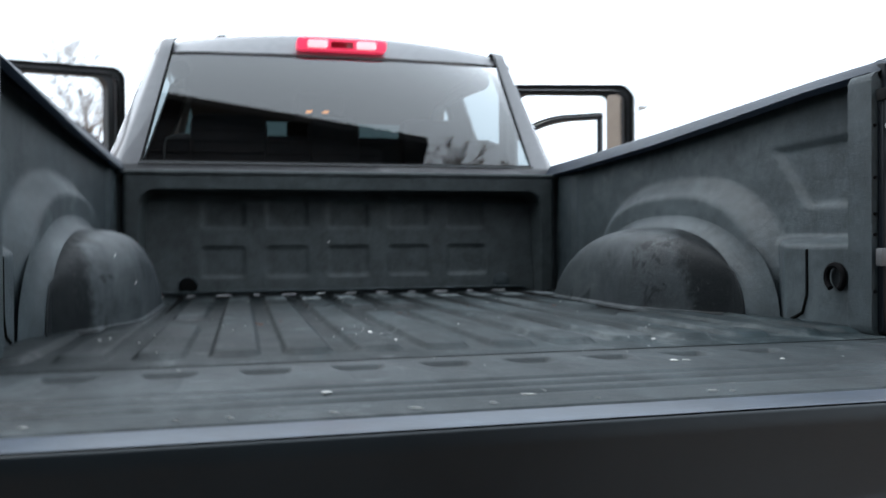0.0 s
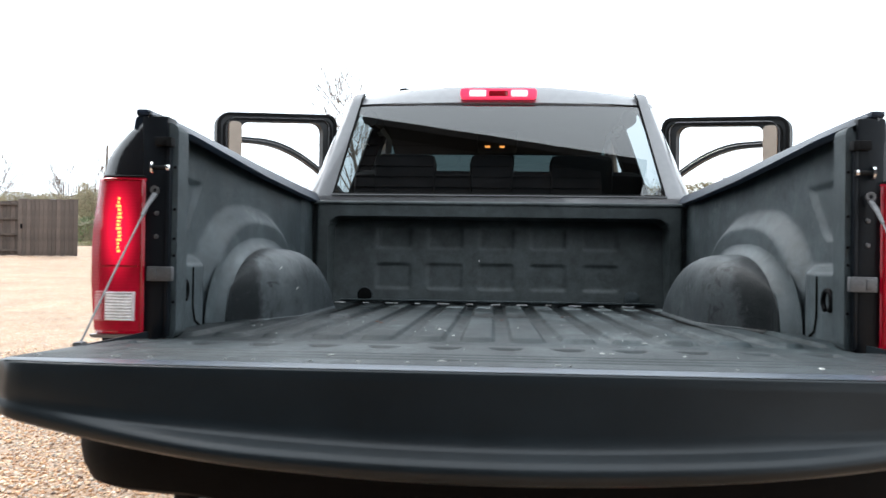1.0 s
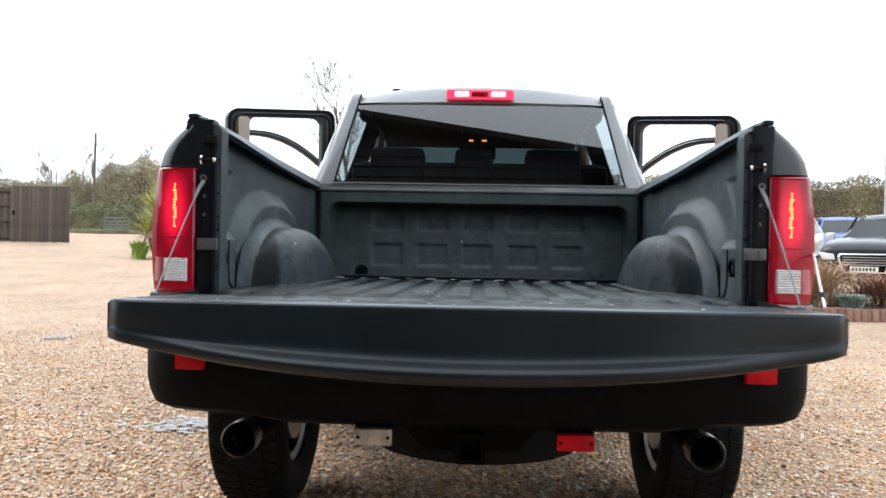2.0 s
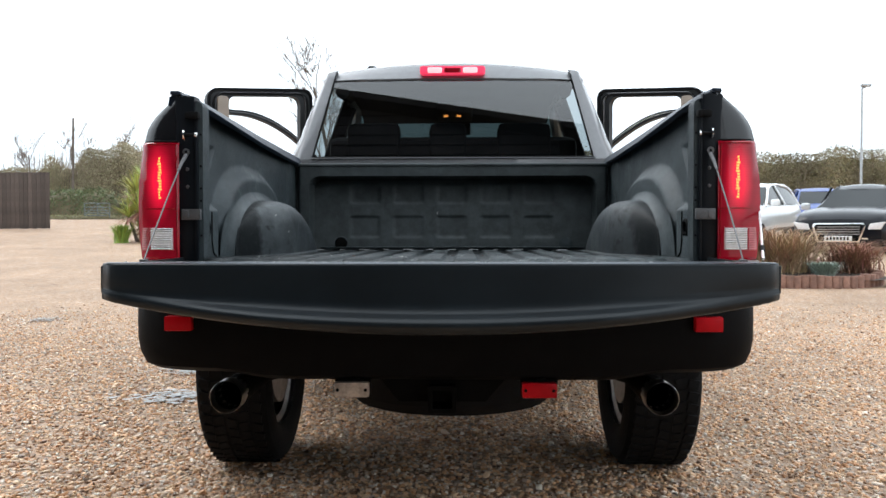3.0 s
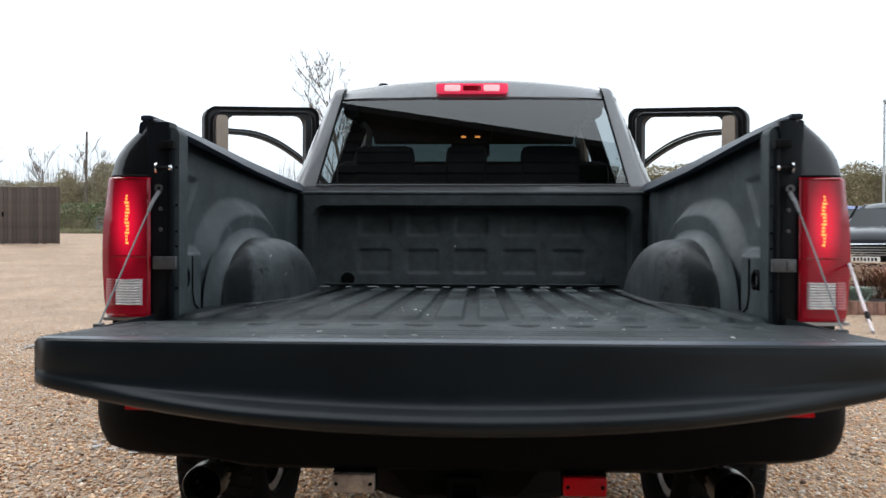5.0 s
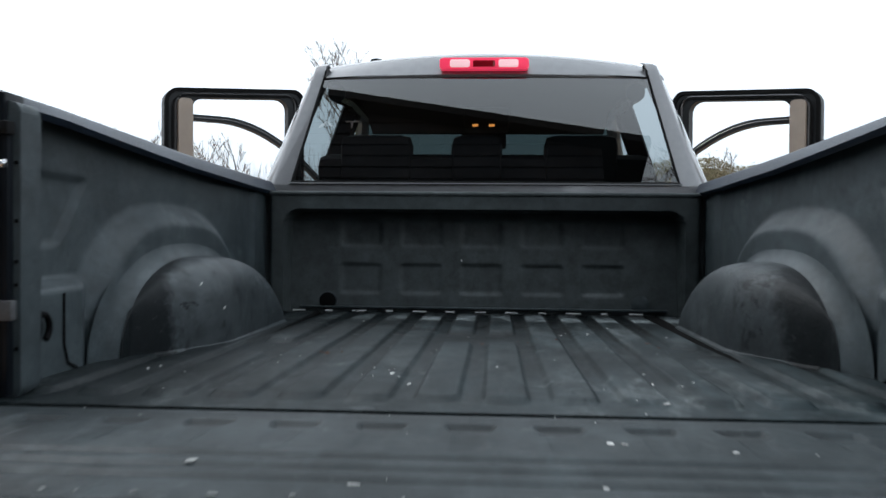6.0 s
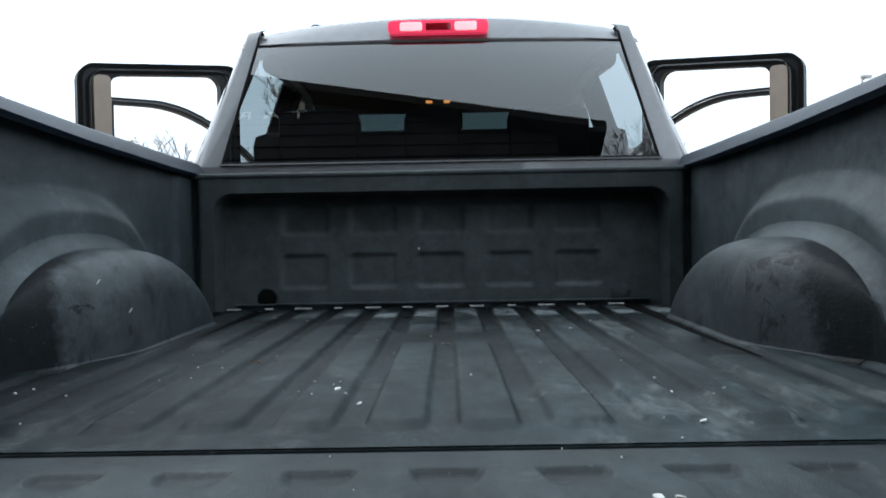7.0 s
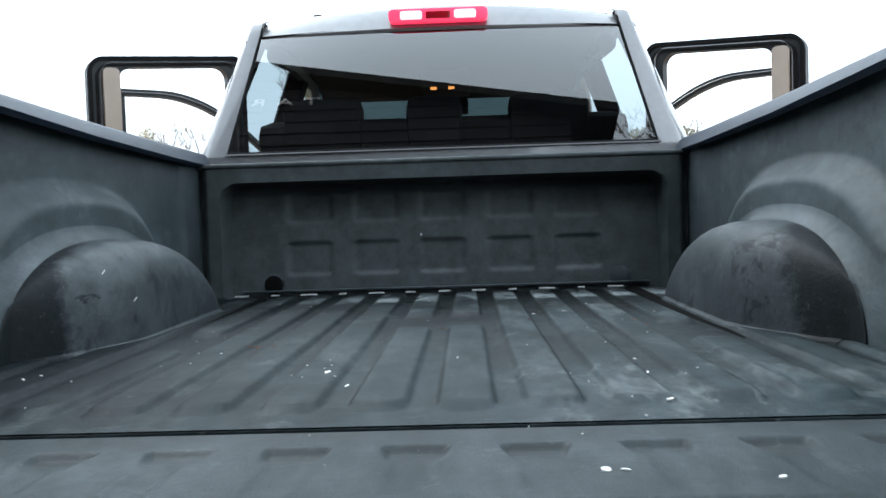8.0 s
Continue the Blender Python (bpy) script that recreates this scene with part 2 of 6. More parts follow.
CABIN = mat("dark_cabin_cloth", (0.016, 0.016, 0.017), 0.85, vary=0.25, scale=20, bump=0.2, spec=0.1)
HEADLINER = mat("headliner", (0.03, 0.03, 0.03), 0.9, vary=0.1, scale=12)
TINT = glass("privacy_glass", (0.30, 0.35, 0.365), ior=1.85)
CLEAR = glass("windscreen_glass", (0.085, 0.115, 0.115), even=0.07)
SLOT_LIGHT = mat("pale_slot_light", (0.24, 0.24, 0.24), 0.5, 0.2, vary=0.2, scale=40)
HOLE = mat("hole_black", (0.006, 0.006, 0.006), 0.9, spec=0.02)
FRAME = mat("window_frame_black", (0.016, 0.018, 0.020), 0.5, vary=0.2, scale=10, spec=0.35)
STRIP = mat("pale_seal_highlight", (0.10, 0.10, 0.105), 0.25, vary=0.2, scale=10, coat=0.5)
EDGE = mat("gate_edge_strip", (0.03, 0.042, 0.060), 0.38, vary=0.4, scale=9, bump=0.1)


def lit_lens():
    """Red lens lit from its bulbs: brightest round them, with moulded ridges."""
    m = mat("lit_red_lens", (0.20, 0.003, 0.012), 0.14, vary=0.3, scale=14, coat=0.25, spec=0.3)
    n, l = m.node_tree.nodes, m.node_tree.links
    p = n["Principled BSDF"]
    tc, ab, sc, dist, fall = n.new("ShaderNodeTexCoord"), n.new("ShaderNodeVectorMath"), n.new("ShaderNodeVectorMath"), n.new("ShaderNodeVectorMath"), n.new("ShaderNodeMapRange")
    ab.operation, sc.operation, dist.operation = "ABSOLUTE", "MULTIPLY", "DISTANCE"
    sc.inputs[1].default_value = (1.7, 1, 0.62)
    dist.inputs[1].default_value = (0.903 * 1.7, 0.03, 1.122 * 0.62)
    l.new(tc.outputs["Object"], ab.inputs[0])
    l.new(ab.outputs[0], sc.inputs[0])
    l.new(sc.outputs[0], dist.inputs[0])
    fall.interpolation_type = "SMOOTHSTEP"
    for k, v in ((1, 0.0), (2, 0.090), (3, 1.1), (4, 0.10)):
        fall.inputs[k].default_value = v
    l.new(dist.outputs["Value"], fall.inputs[0])
    p.inputs["Emission Color"].default_value = (1.0, 0.011, 0.052, 1)
    l.new(fall.outputs[0], p.inputs["Emission Strength"])
    wave, bump = n.new("ShaderNodeTexWave"), n.new("ShaderNodeBump")
    wave.bands_direction = "Z"
    wave.inputs["Scale"].default_value = 42
    bump.inputs["Strength"].default_value, bump.inputs["Distance"].default_value = 0.12, 0.0015
    l.new(tc.outputs["Object"], wave.inputs["Vector"])
    l.new(wave.outputs["Fac"], bump.inputs["Height"])
    l.new(bump.outputs[0], p.inputs["Normal"])
    return m


LIT_LENS = lit_lens()


# ---- helpers for building ----
def thing(name, label, category, at=None, group="", kind=""):
    ob = new(name)
    ob.empty_display_size = 0.2
    if at is not None:
        ob.matrix_world = at
    return tagged(ob, label, category, group, kind)


def part(name, bm, material, parent=None, label="", smooth=35):
    me = bpy.data.meshes.new(name)
    bmesh.ops.recalc_face_normals(bm, faces=bm.faces)
    bm.to_mesh(me)
    bm.free()
    me.materials.append(material)
    ob = new(name, me)
    if parent is not None:
        ob.parent = parent
    if smooth:
        me.polygons.foreach_set("use_smooth", [True] * len(me.polygons))
        me.set_sharp_from_angle(angle=radians(smooth))
    return tagged(ob, label)


def share(name, ob, m, parent):
    """Another part on the same mesh."""
    c = bpy.data.objects.new(name, ob.data)
    scene.collection.objects.link(c)
    c.parent = parent
    c.matrix_basis = m
    return c


def B():
    return bmesh.new()


def box(bm, lo, hi, bevel=0.0, m=None, seg=2):
    """A box between two corners, with rounded edges."""
    t = bmesh.new()
    c = [(a + b) / 2 for a, b in zip(lo, hi)]
    s = [abs(b - a) for a, b in zip(lo, hi)]
    bmesh.ops.create_cube(t, size=1, matrix=Matrix.Translation(c) @ Matrix.Diagonal((*s, 1)))
    if bevel:
        bmesh.ops.bevel(t, geom=list(t.edges), offset=min(bevel, 0.45 * min(s)), segments=seg, profile=0.6, affect="EDGES")
    if m is not None:
        bmesh.ops.transform(t, matrix=m, verts=t.verts)
    join(bm, t)
    return bm


def join(bm, t):
    me = bpy.data.meshes.new("tmp")
    t.to_mesh(me)
    t.free()
    bm.from_mesh(me)
    bpy.data.meshes.remove(me)


def sheet(bm, rows, close=False):
    """A surface through rows of points."""
    vs = [[bm.verts.new(p) for p in r] for r in rows]
    for a, b in zip(vs, vs[1:]):
        k = len(a)
        for i in range(k if close else k - 1):
            try:
                bm.faces.new((a[i], a[(i + 1) % k], b[(i + 1) % k], b[i]))
            except ValueError:
                pass
    return vs


def caps(bm, vs):
    for r in (vs[0], vs[-1]):
        try:
            bm.faces.new(r)
        except ValueError:
            pass


def tube(bm, pts, r, n=10, ends=True):
    pts = [Vector(p) for p in pts]
    rows = []
    for i, p in enumerate(pts):
        d = (pts[min(i + 1, len(pts) - 1)] - pts[max(i - 1, 0)]).normalized()
        a = d.orthogonal().normalized() if i == 0 else (rows_a - d * rows_a.dot(d)).normalized()
        rows_a = a
        b = d.cross(a)
        rad = r[i] if isinstance(r, (list, tuple)) else r
        rows.append([p + rad * (math.cos(2 * math.pi * k / n) * a + math.sin(2 * math.pi * k / n) * b) for k in range(n)])
    vs = sheet(bm, rows, True)
    if ends:
        caps(bm, vs)
    return bm


def lathe(bm, prof, n=32, m=None):
    """prof: (radius, height) pairs turned round z."""
    t = bmesh.new()
    sheet(t, [[(r * math.cos(2 * math.pi * k / n), r * math.sin(2 * math.pi * k / n), z) for k in range(n)] for r, z in prof], True)
    if m is not None:
        bmesh.ops.transform(t, matrix=m, verts=t.verts)
    join(bm, t)
    return bm


def prism(bm, loop, axis, a, b, bevel=0.0):
    """A closed outline in the plane across axis, drawn out from a to b."""
    t = bmesh.new()
    put = {"x": lambda u, v, w: (w, u, v), "y": lambda u, v, w: (u, w, v), "z": lambda u, v, w: (u, v, w)}[axis]
    vs = sheet(t, [[put(u, v, w) for u, v in loop] for w in (a, b)], True)
    caps(t, vs)
    if bevel:
        bmesh.ops.bevel(t, geom=list(t.edges), offset=bevel, segments=2, profile=0.6, affect="EDGES", clamp_overlap=True)
    join(bm, t)
    return bm


def solid(bm, thick):
    """Thickness for an open sheet."""
    bmesh.ops.recalc_face_normals(bm, faces=bm.faces)
    bmesh.ops.solidify(bm, geom=list(bm.faces), thickness=thick)
    return bm


def step(a, b, x):
    t = min(1.0, max(0.0, (x - a) / (b - a)))
    return t * t * (3 - 2 * t)


def rounded(w0, w1, h0, h1, r, n=6):
    """A rectangle's outline with rounded corners."""
    out = []
    for cx, cy, a0 in ((w1 - r, h1 - r, 0), (w0 + r, h1 - r, 90), (w0 + r, h0 + r, 180), (w1 - r, h0 + r, 270)):
        out += [(cx + r * math.cos(radians(a0 + 90 * k / n)), cy + r * math.sin(radians(a0 + 90 * k / n))) for k in range(n + 1)]
    return out


def ring(bm, outer, inner, place):
    """A flat frame between two outlines with equal counts, placed by place(u, v, side)."""
    k = len(outer)
    rows = [[place(u, v, 0) for u, v in outer], [place(u, v, 0) for u, v in inner], [place(u, v, 1) for u, v in inner], [place(u, v, 1) for u, v in outer]]
    vs = sheet(bm, rows, True)
    for i in range(k):
        bm.faces.new((vs[3][i], vs[3][(i + 1) % k], vs[0][(i + 1) % k], vs[0][i]))
    return bm

# ---- the pickup truck ----
truck = thing("pickup_truck", "dark grey pickup truck with lowered tailgate and open doors", "pickup truck")
FLOOR_Z, HEAD_Y, PITCH, RIB_X = 0.862, 1.775, 0.1205, 0.012


def rib(x):
    u = abs(((x - RIB_X) / PITCH) % 1.0 - 0.5)
    return 1 - step(0.26, 0.38, u)


# ribs that are broken off on the way: rib number, start and end of the gap
RIB_GAPS = {-1: (0.83, 1.10), 0: (0.83, 1.10), 4: (0.57, 0.84), -5: (0.57, 0.84), -2: (1.09, 1.17)}


def floor_z(x, y):
    k = math.floor((x - RIB_X) / PITCH)
    bow = 0.05 * (2 * abs(((x - RIB_X) / PITCH) % 1.0 - 0.5)) ** 2.5
    near = 0.018 + 0.010 * abs(math.sin(k * 1.7)) + bow
    h = rib(x) * step(near, near + 0.026, y) * (1 - step(1.715, 1.735, y))
    if k in RIB_GAPS:
        a, b = RIB_GAPS[k]
        h *= 1 - step(a - bow, a - bow + 0.025, y) * (1 - step(b + bow - 0.025, b + bow, y))
    return FLOOR_Z - 0.004 - 0.0095 * (y - 0.8) + 0.0105 * h


xs = sorted({round(RIB_X + (k + f) * PITCH, 4) for k in range(-8, 8) for f in (0.04, 0.10, 0.13, 0.16, 0.19, 0.22, 0.27, 0.36, 0.5, 0.64, 0.73, 0.78, 0.81, 0.84, 0.87, 0.90, 0.96)})
xs = [-0.85] + [x for x in xs if abs(x) < 0.845] + [0.85]
ys = [-0.050, -0.03, -0.004, -0.002, 0.01, 0.02, 0.03, 0.045, 0.055, 0.065, 0.075, 0.085, 0.095, 0.105, 0.115, 0.13, 0.145, 0.16] + [0.20 + 0.02 * i for i in range(75)] + [1.70, 1.715, 1.722, 1.73, 1.735, 1.75, 1.84]
bm = B()
sheet(bm, [[(x if y > -0.003 else max(-0.792, min(0.792, x)), y, floor_z(x, y)) for x in xs] for y in ys])
box(bm, (-0.79, -0.052, FLOOR_Z - 0.09), (0.79, -0.045, FLOOR_Z + 0.002), 0.002)
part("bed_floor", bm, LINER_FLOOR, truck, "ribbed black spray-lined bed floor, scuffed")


TUB_WALL, TUB_E = 0.776, 2 / 3.4


def tub_h(y):
    """Height of the wheelhouse over the floor along the bed."""
    u = (y - 0.84) / (0.470 if y > 0.84 else 0.435)
    p = 2.4 if y > 0.84 else 2.25
    return 0.236 * max(0.0, 1 - abs(u) ** p) ** (1 / p)


def tub_in(y):
    """Foot of the wheelhouse's inner face."""
    return min(0.772, 0.634 + 0.163 * (max(0.0, 0.78 - y) / 0.36) ** 1.7)


def tub_x(y, z):
    """Inner face of the wheelhouse at a height."""
    c = min(1.0, max(0.0, (z - FLOOR_Z + 0.010) / tub_h(y))) ** (1 / TUB_E)
    return TUB_WALL - (TUB_WALL - tub_in(y)) * math.sqrt(1 - c * c) ** TUB_E


REAR_X = 0.009  # the bed's rear corners sit slightly off the centre line


def wall_in(y, z):
    """How far the bed side's pressed shapes stand in from its plane."""
    r2 = (abs((y - 0.855) / 0.565) ** 2.6 + abs(max(0, z - FLOOR_Z) / 0.366) ** 2.6) ** (1 / 2.6)
    arch = 0.045 * step(0, 0.17, 1 - r2)
    shelf = 0.042 * step(1.062, 1.035, z) * step(0.40, 0.28, y)
    post = 0.014 * step(1.60, 1.63, y)
    slant = 0.27 + (z - 1.126) / 0.121 * 0.115
    dent = 0.009 * step(0.02, 0.035, y) * step(slant + 0.008, slant - 0.012, y) * step(1.118, 1.134, z) * step(1.255, 1.243, z)
    return max(arch, shelf, post) - dent


for s in (-1, 1):
    bm = B()
    yy = [(HEAD_Y + 0.01) * i / 150 for i in range(151)]
    zz = [FLOOR_Z - 0.02 + (1.345 - FLOOR_Z + 0.02) * i / 76 for i in range(77)]
    sheet(bm, [[(s * (0.845 - wall_in(y, z)), y, z + 0.034 * step(1.1, 1.36, z) * max(0, 1 - y / 1.2)) for z in zz] for y in yy])
    side = part("bed_side_liner", bm, LINER, truck, "black textured bed side with pressed arches", 50)
    # wheelhouse: flat top, tight shoulder, inner face that sweeps out to the wall at its rear end
    bm = B()
    rows = []
    for k in range(57):
        y = 0.405 + 0.91 * (0.5 - 0.5 * math.cos(math.pi * k / 56))
        h, xi = tub_h(y), tub_in(y)
        rows.append([(s * (TUB_WALL - (TUB_WALL - xi) * math.sin(radians(a)) ** TUB_E), y, FLOOR_Z - 0.010 + h * math.cos(radians(a)) ** TUB_E) for a in (0, 12, 22, 30, 36, 41, 45, 49, 54, 60, 66, 72, 78, 84, 88, 90)])
    sheet(bm, rows)
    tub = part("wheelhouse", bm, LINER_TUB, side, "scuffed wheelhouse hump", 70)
    # pressed fillet between hump and bed side
    bm = B()
    rows = []
    for k, x in ((1.21, 0.8030), (1.16, 0.8005), (1.115, 0.797), (1.08, 0.7925), (1.05, 0.787), (1.022, 0.780), (1.002, 0.772), (0.985, 0.764)):
        row = []
        for j in range(57):
            y = 0.405 + 0.91 * (0.5 - 0.5 * math.cos(math.pi * j / 56))
            row.append((s * max(x, min(0.80, tub_in(y) + 0.005)), 0.86 + (y - 0.86) * (1 + (k - 1) * (1.0 if y < 0.86 else 0.45)), FLOOR_Z - 0.012 + tub_h(y) * k))
        rows.append(row)
    sheet(bm, rows)
    part("arch_fillet", bm, LINER, side, smooth=70)
    bm = B()
    rows = []
    for w, h in ((-0.003, 0.012), (0.001, 0.006), (0.004, 0.003), (0.008, 0.001), (0.010, -0.004)):
        rows.append([(s * (tub_in(y) - w), y, FLOOR_Z + 0.003 + h * min(1, tub_h(y) / 0.1)) for y in [0.47 + 0.83 * j / 24 for j in range(25)]])
    sheet(bm, rows)
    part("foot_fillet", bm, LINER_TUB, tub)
    # rail cap with a lip turned down inside
    bm = B()
    prof = [(0.800, 1.322), (0.795, 1.325), (0.789, 1.333), (0.806, 1.368), (0.814, 1.375), (0.834, 1.380), (0.852, 1.378), (0.864, 1.370), (0.868, 1.345), (0.860, 1.34), (0.845, 1.362), (0.816, 1.358), (0.804, 1.334)]
    vs = sheet(bm, [[(s * (x + dx), y, z + dz + lift * (z < 1.335)) for x, z in prof] for y, dx, dz, lift in ((-0.004, 0.004, 0.018, 0.018), (0.012, 0, 0.024, 0.018), (0.2, 0, 0.021, 0.016), (0.5, 0, 0.010, 0.010), (0.9, 0.004, -0.003, 0.004), (1.5, 0.012, -0.015, 0), (1.84, 0.016, -0.020, 0))], True)
    caps(bm, vs)
    part("rail_cap", bm, RAIL_PLASTIC, truck, "black plastic rail cap reflecting the sky")
    bm = B()
    box(bm, (s * 0.832, -0.014, 1.392), (s * 0.864, 0.05, 1.408), 0.007)
    part("rail_end_cap", bm, RAIL_PLASTIC, truck)
    # liner flange beside the gate
    bm = B()
    prism(bm, rounded(0.771, 0.845, FLOOR_Z, 1.376, 0.02) if s > 0 else rounded(-0.845, -0.771, FLOOR_Z, 1.376, 0.02), "y", -0.004, 0.06, 0.006)
    part("rear_flange", bm, LINER, truck).location.x = REAR_X
    # dark gate channel with its hardware
    bm = B()
    box(bm, (s * 0.794, -0.012, 0.85), (s * 0.858, 0.05, 1.392), 0.008)
    box(bm, (s * 0.785, -0.018, 0.87), (s * 0.795, 0.02, 1.32), 0.003)
    part("gate_channel", bm, GLOSS_BLACK, truck, "glossy dark gate channel").location.x = REAR_X
    bm = B()
    box(bm, (s * 0.782, -0.026, 1.318), (s * 0.821, -0.010, 1.340), 0.004)
    box(bm, (s * 0.776, -0.036, 1.316), (s * 0.790, -0.010, 1.338), 0.003)
    part("bump_stop", bm, RUBBER, truck, "rubber bump stop").location.x = REAR_X
    bm = B()
    box(bm, (s * 0.774, -0.028, 1.000), (s * 0.834, -0.010, 1.034), 0.003)
    box(bm, (s * 0.809, -0.031, 1.005), (s * 0.825, -0.010, 1.029), 0.003)
    part("hinge_plate", bm, CABLE, truck, "steel hinge plate").location.x = REAR_X
    bm = B()
    lathe(bm, [(0, -0.003), (0.016, -0.003), (0.017, 0.002), (0.007, 0.004), (0, 0.004)], 16, pose(s * 0.820, -0.028, 1.266, 0, 90, 0))
    bolt = part("striker_bolt", bm, CHROME, truck, "chrome latch striker bolt")
    bolt.location.x = REAR_X
    bm = B()
    lathe(bm, [(0, -0.003), (0.008, -0.003), (0.008, 0.003), (0, 0.004)], 14, pose(s * 0.781, -0.040, 1.265, 0, 90, 0))
    part("bolt_head", bm, CHROME, bolt)
    bm = B()
    tube(bm, [(s * 0.819, -0.03, 1.266), (s * 0.782, -0.040, 1.265)], 0.0055)
    part("shank", bm, RUBBER, bolt)
    for z in (1.105, 1.16):
        bm = B()
        lathe(bm, [(0, 0.0), (0.006, 0.0), (0.005, 0.004), (0, 0.005)], 8, pose(s * 0.818, -0.012, z, 90, 0, 0))
        part("screw", bm, CABLE, truck).location.x = REAR_X
    for z in (0.95, 1.06, 1.10, 1.17, 1.27):
        bm = B()
        lathe(bm, [(0, -0.001), (0.004, -0.001), (0.003, 0.002), (0, 0.0025)], 8, pose(s * 0.778, -0.0055, z, 90, 0, 0))
        part("rivet", bm, BLACK_PLASTIC, truck).location.x = REAR_X
    # stay cable from the post to the lowered gate
    top, low = Vector((s * 0.816 + REAR_X, -0.030, 1.213)), Vector((s * 0.826, -0.335, 0.884))
    bm = B()
    pts = [top + (low - top) * t + Vector((s * 0.006 * math.sin(math.pi * t), 0, -0.010 * math.sin(math.pi * t))) for t in (0.16, 0.3, 0.45, 0.6, 0.75, 0.88, 1.0)]
    tube(bm, pts, 0.0023, 8)
    stay = part("stay_cable", bm, CABLE, truck, "steel tailgate stay cable")
    bm = B()
    lathe(bm, [(0.005, -0.003), (0.010, -0.004), (0.011, 0.003), (0.005, 0.003)], 16, pose(top.x, top.y, top.z, 90, 0, 0))
    tube(bm, [top + Vector((0, 0, -0.01)), top + (pts[0] - top) * 0.6, pts[0] + (pts[1] - pts[0]) * 0.1], [0.0065, 0.0055, 0.004], 8)
    part("cable_end", bm, CABLE, stay)
    bm = B()
    box(bm, (low.x - 0.009, low.y - 0.014, low.z - 0.016), (low.x + 0.009, low.y + 0.014, low.z + 0.004), 0.004)
    part("cable_anchor", bm, CABLE, stay)
    # tie-down hook in the side wall
    bm = B()
    arc = [(s * (0.798 - 0.012), 0.106 + 0.026 * math.cos(radians(a)), 0.973 + 0.026 * math.sin(radians(a))) for a in range(-60, 241, 25)]
    tube(bm, arc, 0.0065, 8)
    hook = part("tie_down_hook", bm, BLACK_PLASTIC, truck, "black steel tie-down ring")
    bm = B()
    lathe(bm, [(0, 0.0), (0.022, 0.0), (0.024, 0.004), (0, 0.004)], 16, pose(s * 0.8, 0.106, 0.973, 0, -90 * s, 0))
    part("socket", bm, LINER_TUB, hook)
    # groove below the shelf
    bm = B()
    tube(bm, [(s * 0.803, 0.215, 1.03), (s * 0.803, 0.215, 0.93), (s * 0.803, 0.23, 0.89), (s * 0.803, 0.27, 0.872)], 0.004, 6)
    part("seam", bm, HOLE, truck)

bm = B()
tube(bm, [(0.985, 0.0, 1.025), (0.915, -0.22, 0.955), (0.843, -0.44, 0.892)], 0.0038, 8)
rod = part("strut_rod", bm, CLEAR_LENS, truck, "slim pale strut beside the tail lamp")
bm = B()
tube(bm, [(0.878, -0.335, 0.922), (0.866, -0.372, 0.911)], 0.006, 8)
part("collar", bm, RUBBER, rod)

# headboard: header, sunk field, embossed pads
bm = B()


def board_y(x, z):
    corner = math.hypot(max(0, abs(x) - 0.690), max(0, z - 1.185)) - 0.06
    sunk = step(0.002, -0.009, corner)
    y = HEAD_Y - 0.025 + (0.045 + 0.05 * (z - FLOOR_Z) / 0.40 + 0.030 * step(1.195, 1.235, z)) * sunk
    y += 0.035 * step(0.806, 0.818, abs(x)) * (z < 1.30)
    for cx in range(-2, 3):
        for cz, hz in ((1.160, 0.062), (0.980, 0.063)):
            u, v = abs(x + 0.002 - cx * 0.232), abs(z - cz)
            e = min(0.084 - u, hz - v) if min(0.064 - u, hz - 0.02 - v) > 0 else 0.02 - math.hypot(max(0, u - 0.064), max(0, v - hz + 0.02))
            y += 0.009 * step(0, 0.017, e)
    return y


xx = [-0.846 + 1.692 * i / 188 for i in range(189)]
zz = [FLOOR_Z - 0.02 + (1.308 - FLOOR_Z + 0.02) * i / 74 for i in range(75)]
zz = sorted(zz + [1.2475 - 0.0015 * k for k in range(10)])
sheet(bm, [[(x, board_y(x, z), z) for z in zz] for x in xx])
box(bm, (-0.85, HEAD_Y - 0.029, 1.296), (0.85, HEAD_Y + 0.10, 1.314), 0.007)
headboard = part("headboard", bm, LINER_HEAD, truck, "black embossed bed front panel", 60)
for x in (-0.592, 0.60):
    bm = B()
    lathe(bm, [(0.03, -0.004), (0.034, 0.002), (0.03, 0.004), (0, 0.003 if x < 0 else 0.006)], 24, pose(x, board_y(x, 0.893) - 0.003, 0.893, 90, 0, 0))
    part("drain_hole" if x < 0 else "drain_cap", bm, HOLE if x < 0 else LINER, headboard)
bm = B()
lathe(bm, [(0.029, 0.001), (0.031, 0.005), (0.036, 0.005), (0.038, 0.0)], 28, pose(-0.592, board_y(-0.592, 0.893) - 0.001, 0.893, 90, 0, 0))
part("drain_rim", bm, LINER_TUB, headboard)
bm = B()
box(bm, (-0.70, HEAD_Y + 0.005, FLOOR_Z + 0.006), (0.70, HEAD_Y + 0.04, FLOOR_Z + 0.013), 0.003)
part("seam_lip", bm, LINER, headboard)
# pale lips added to stand for daylight through slots under the headboard
for k in range(-6, 6):
    bm = B()
    w, c = 0.020 + 0.008 * math.sin(k * 2.7), 0.1158 * k - 0.001
    prism(bm, [(1.752, FLOOR_Z - 0.004), (1.764, FLOOR_Z + 0.0008), (1.766, FLOOR_Z - 0.004)], "x", c - w, c + w)
    part("slot_light", bm, SLOT_LIGHT, headboard, "pale lip standing for daylight through a floor slot")

# tailgate, lowered
GATE_END = -0.636


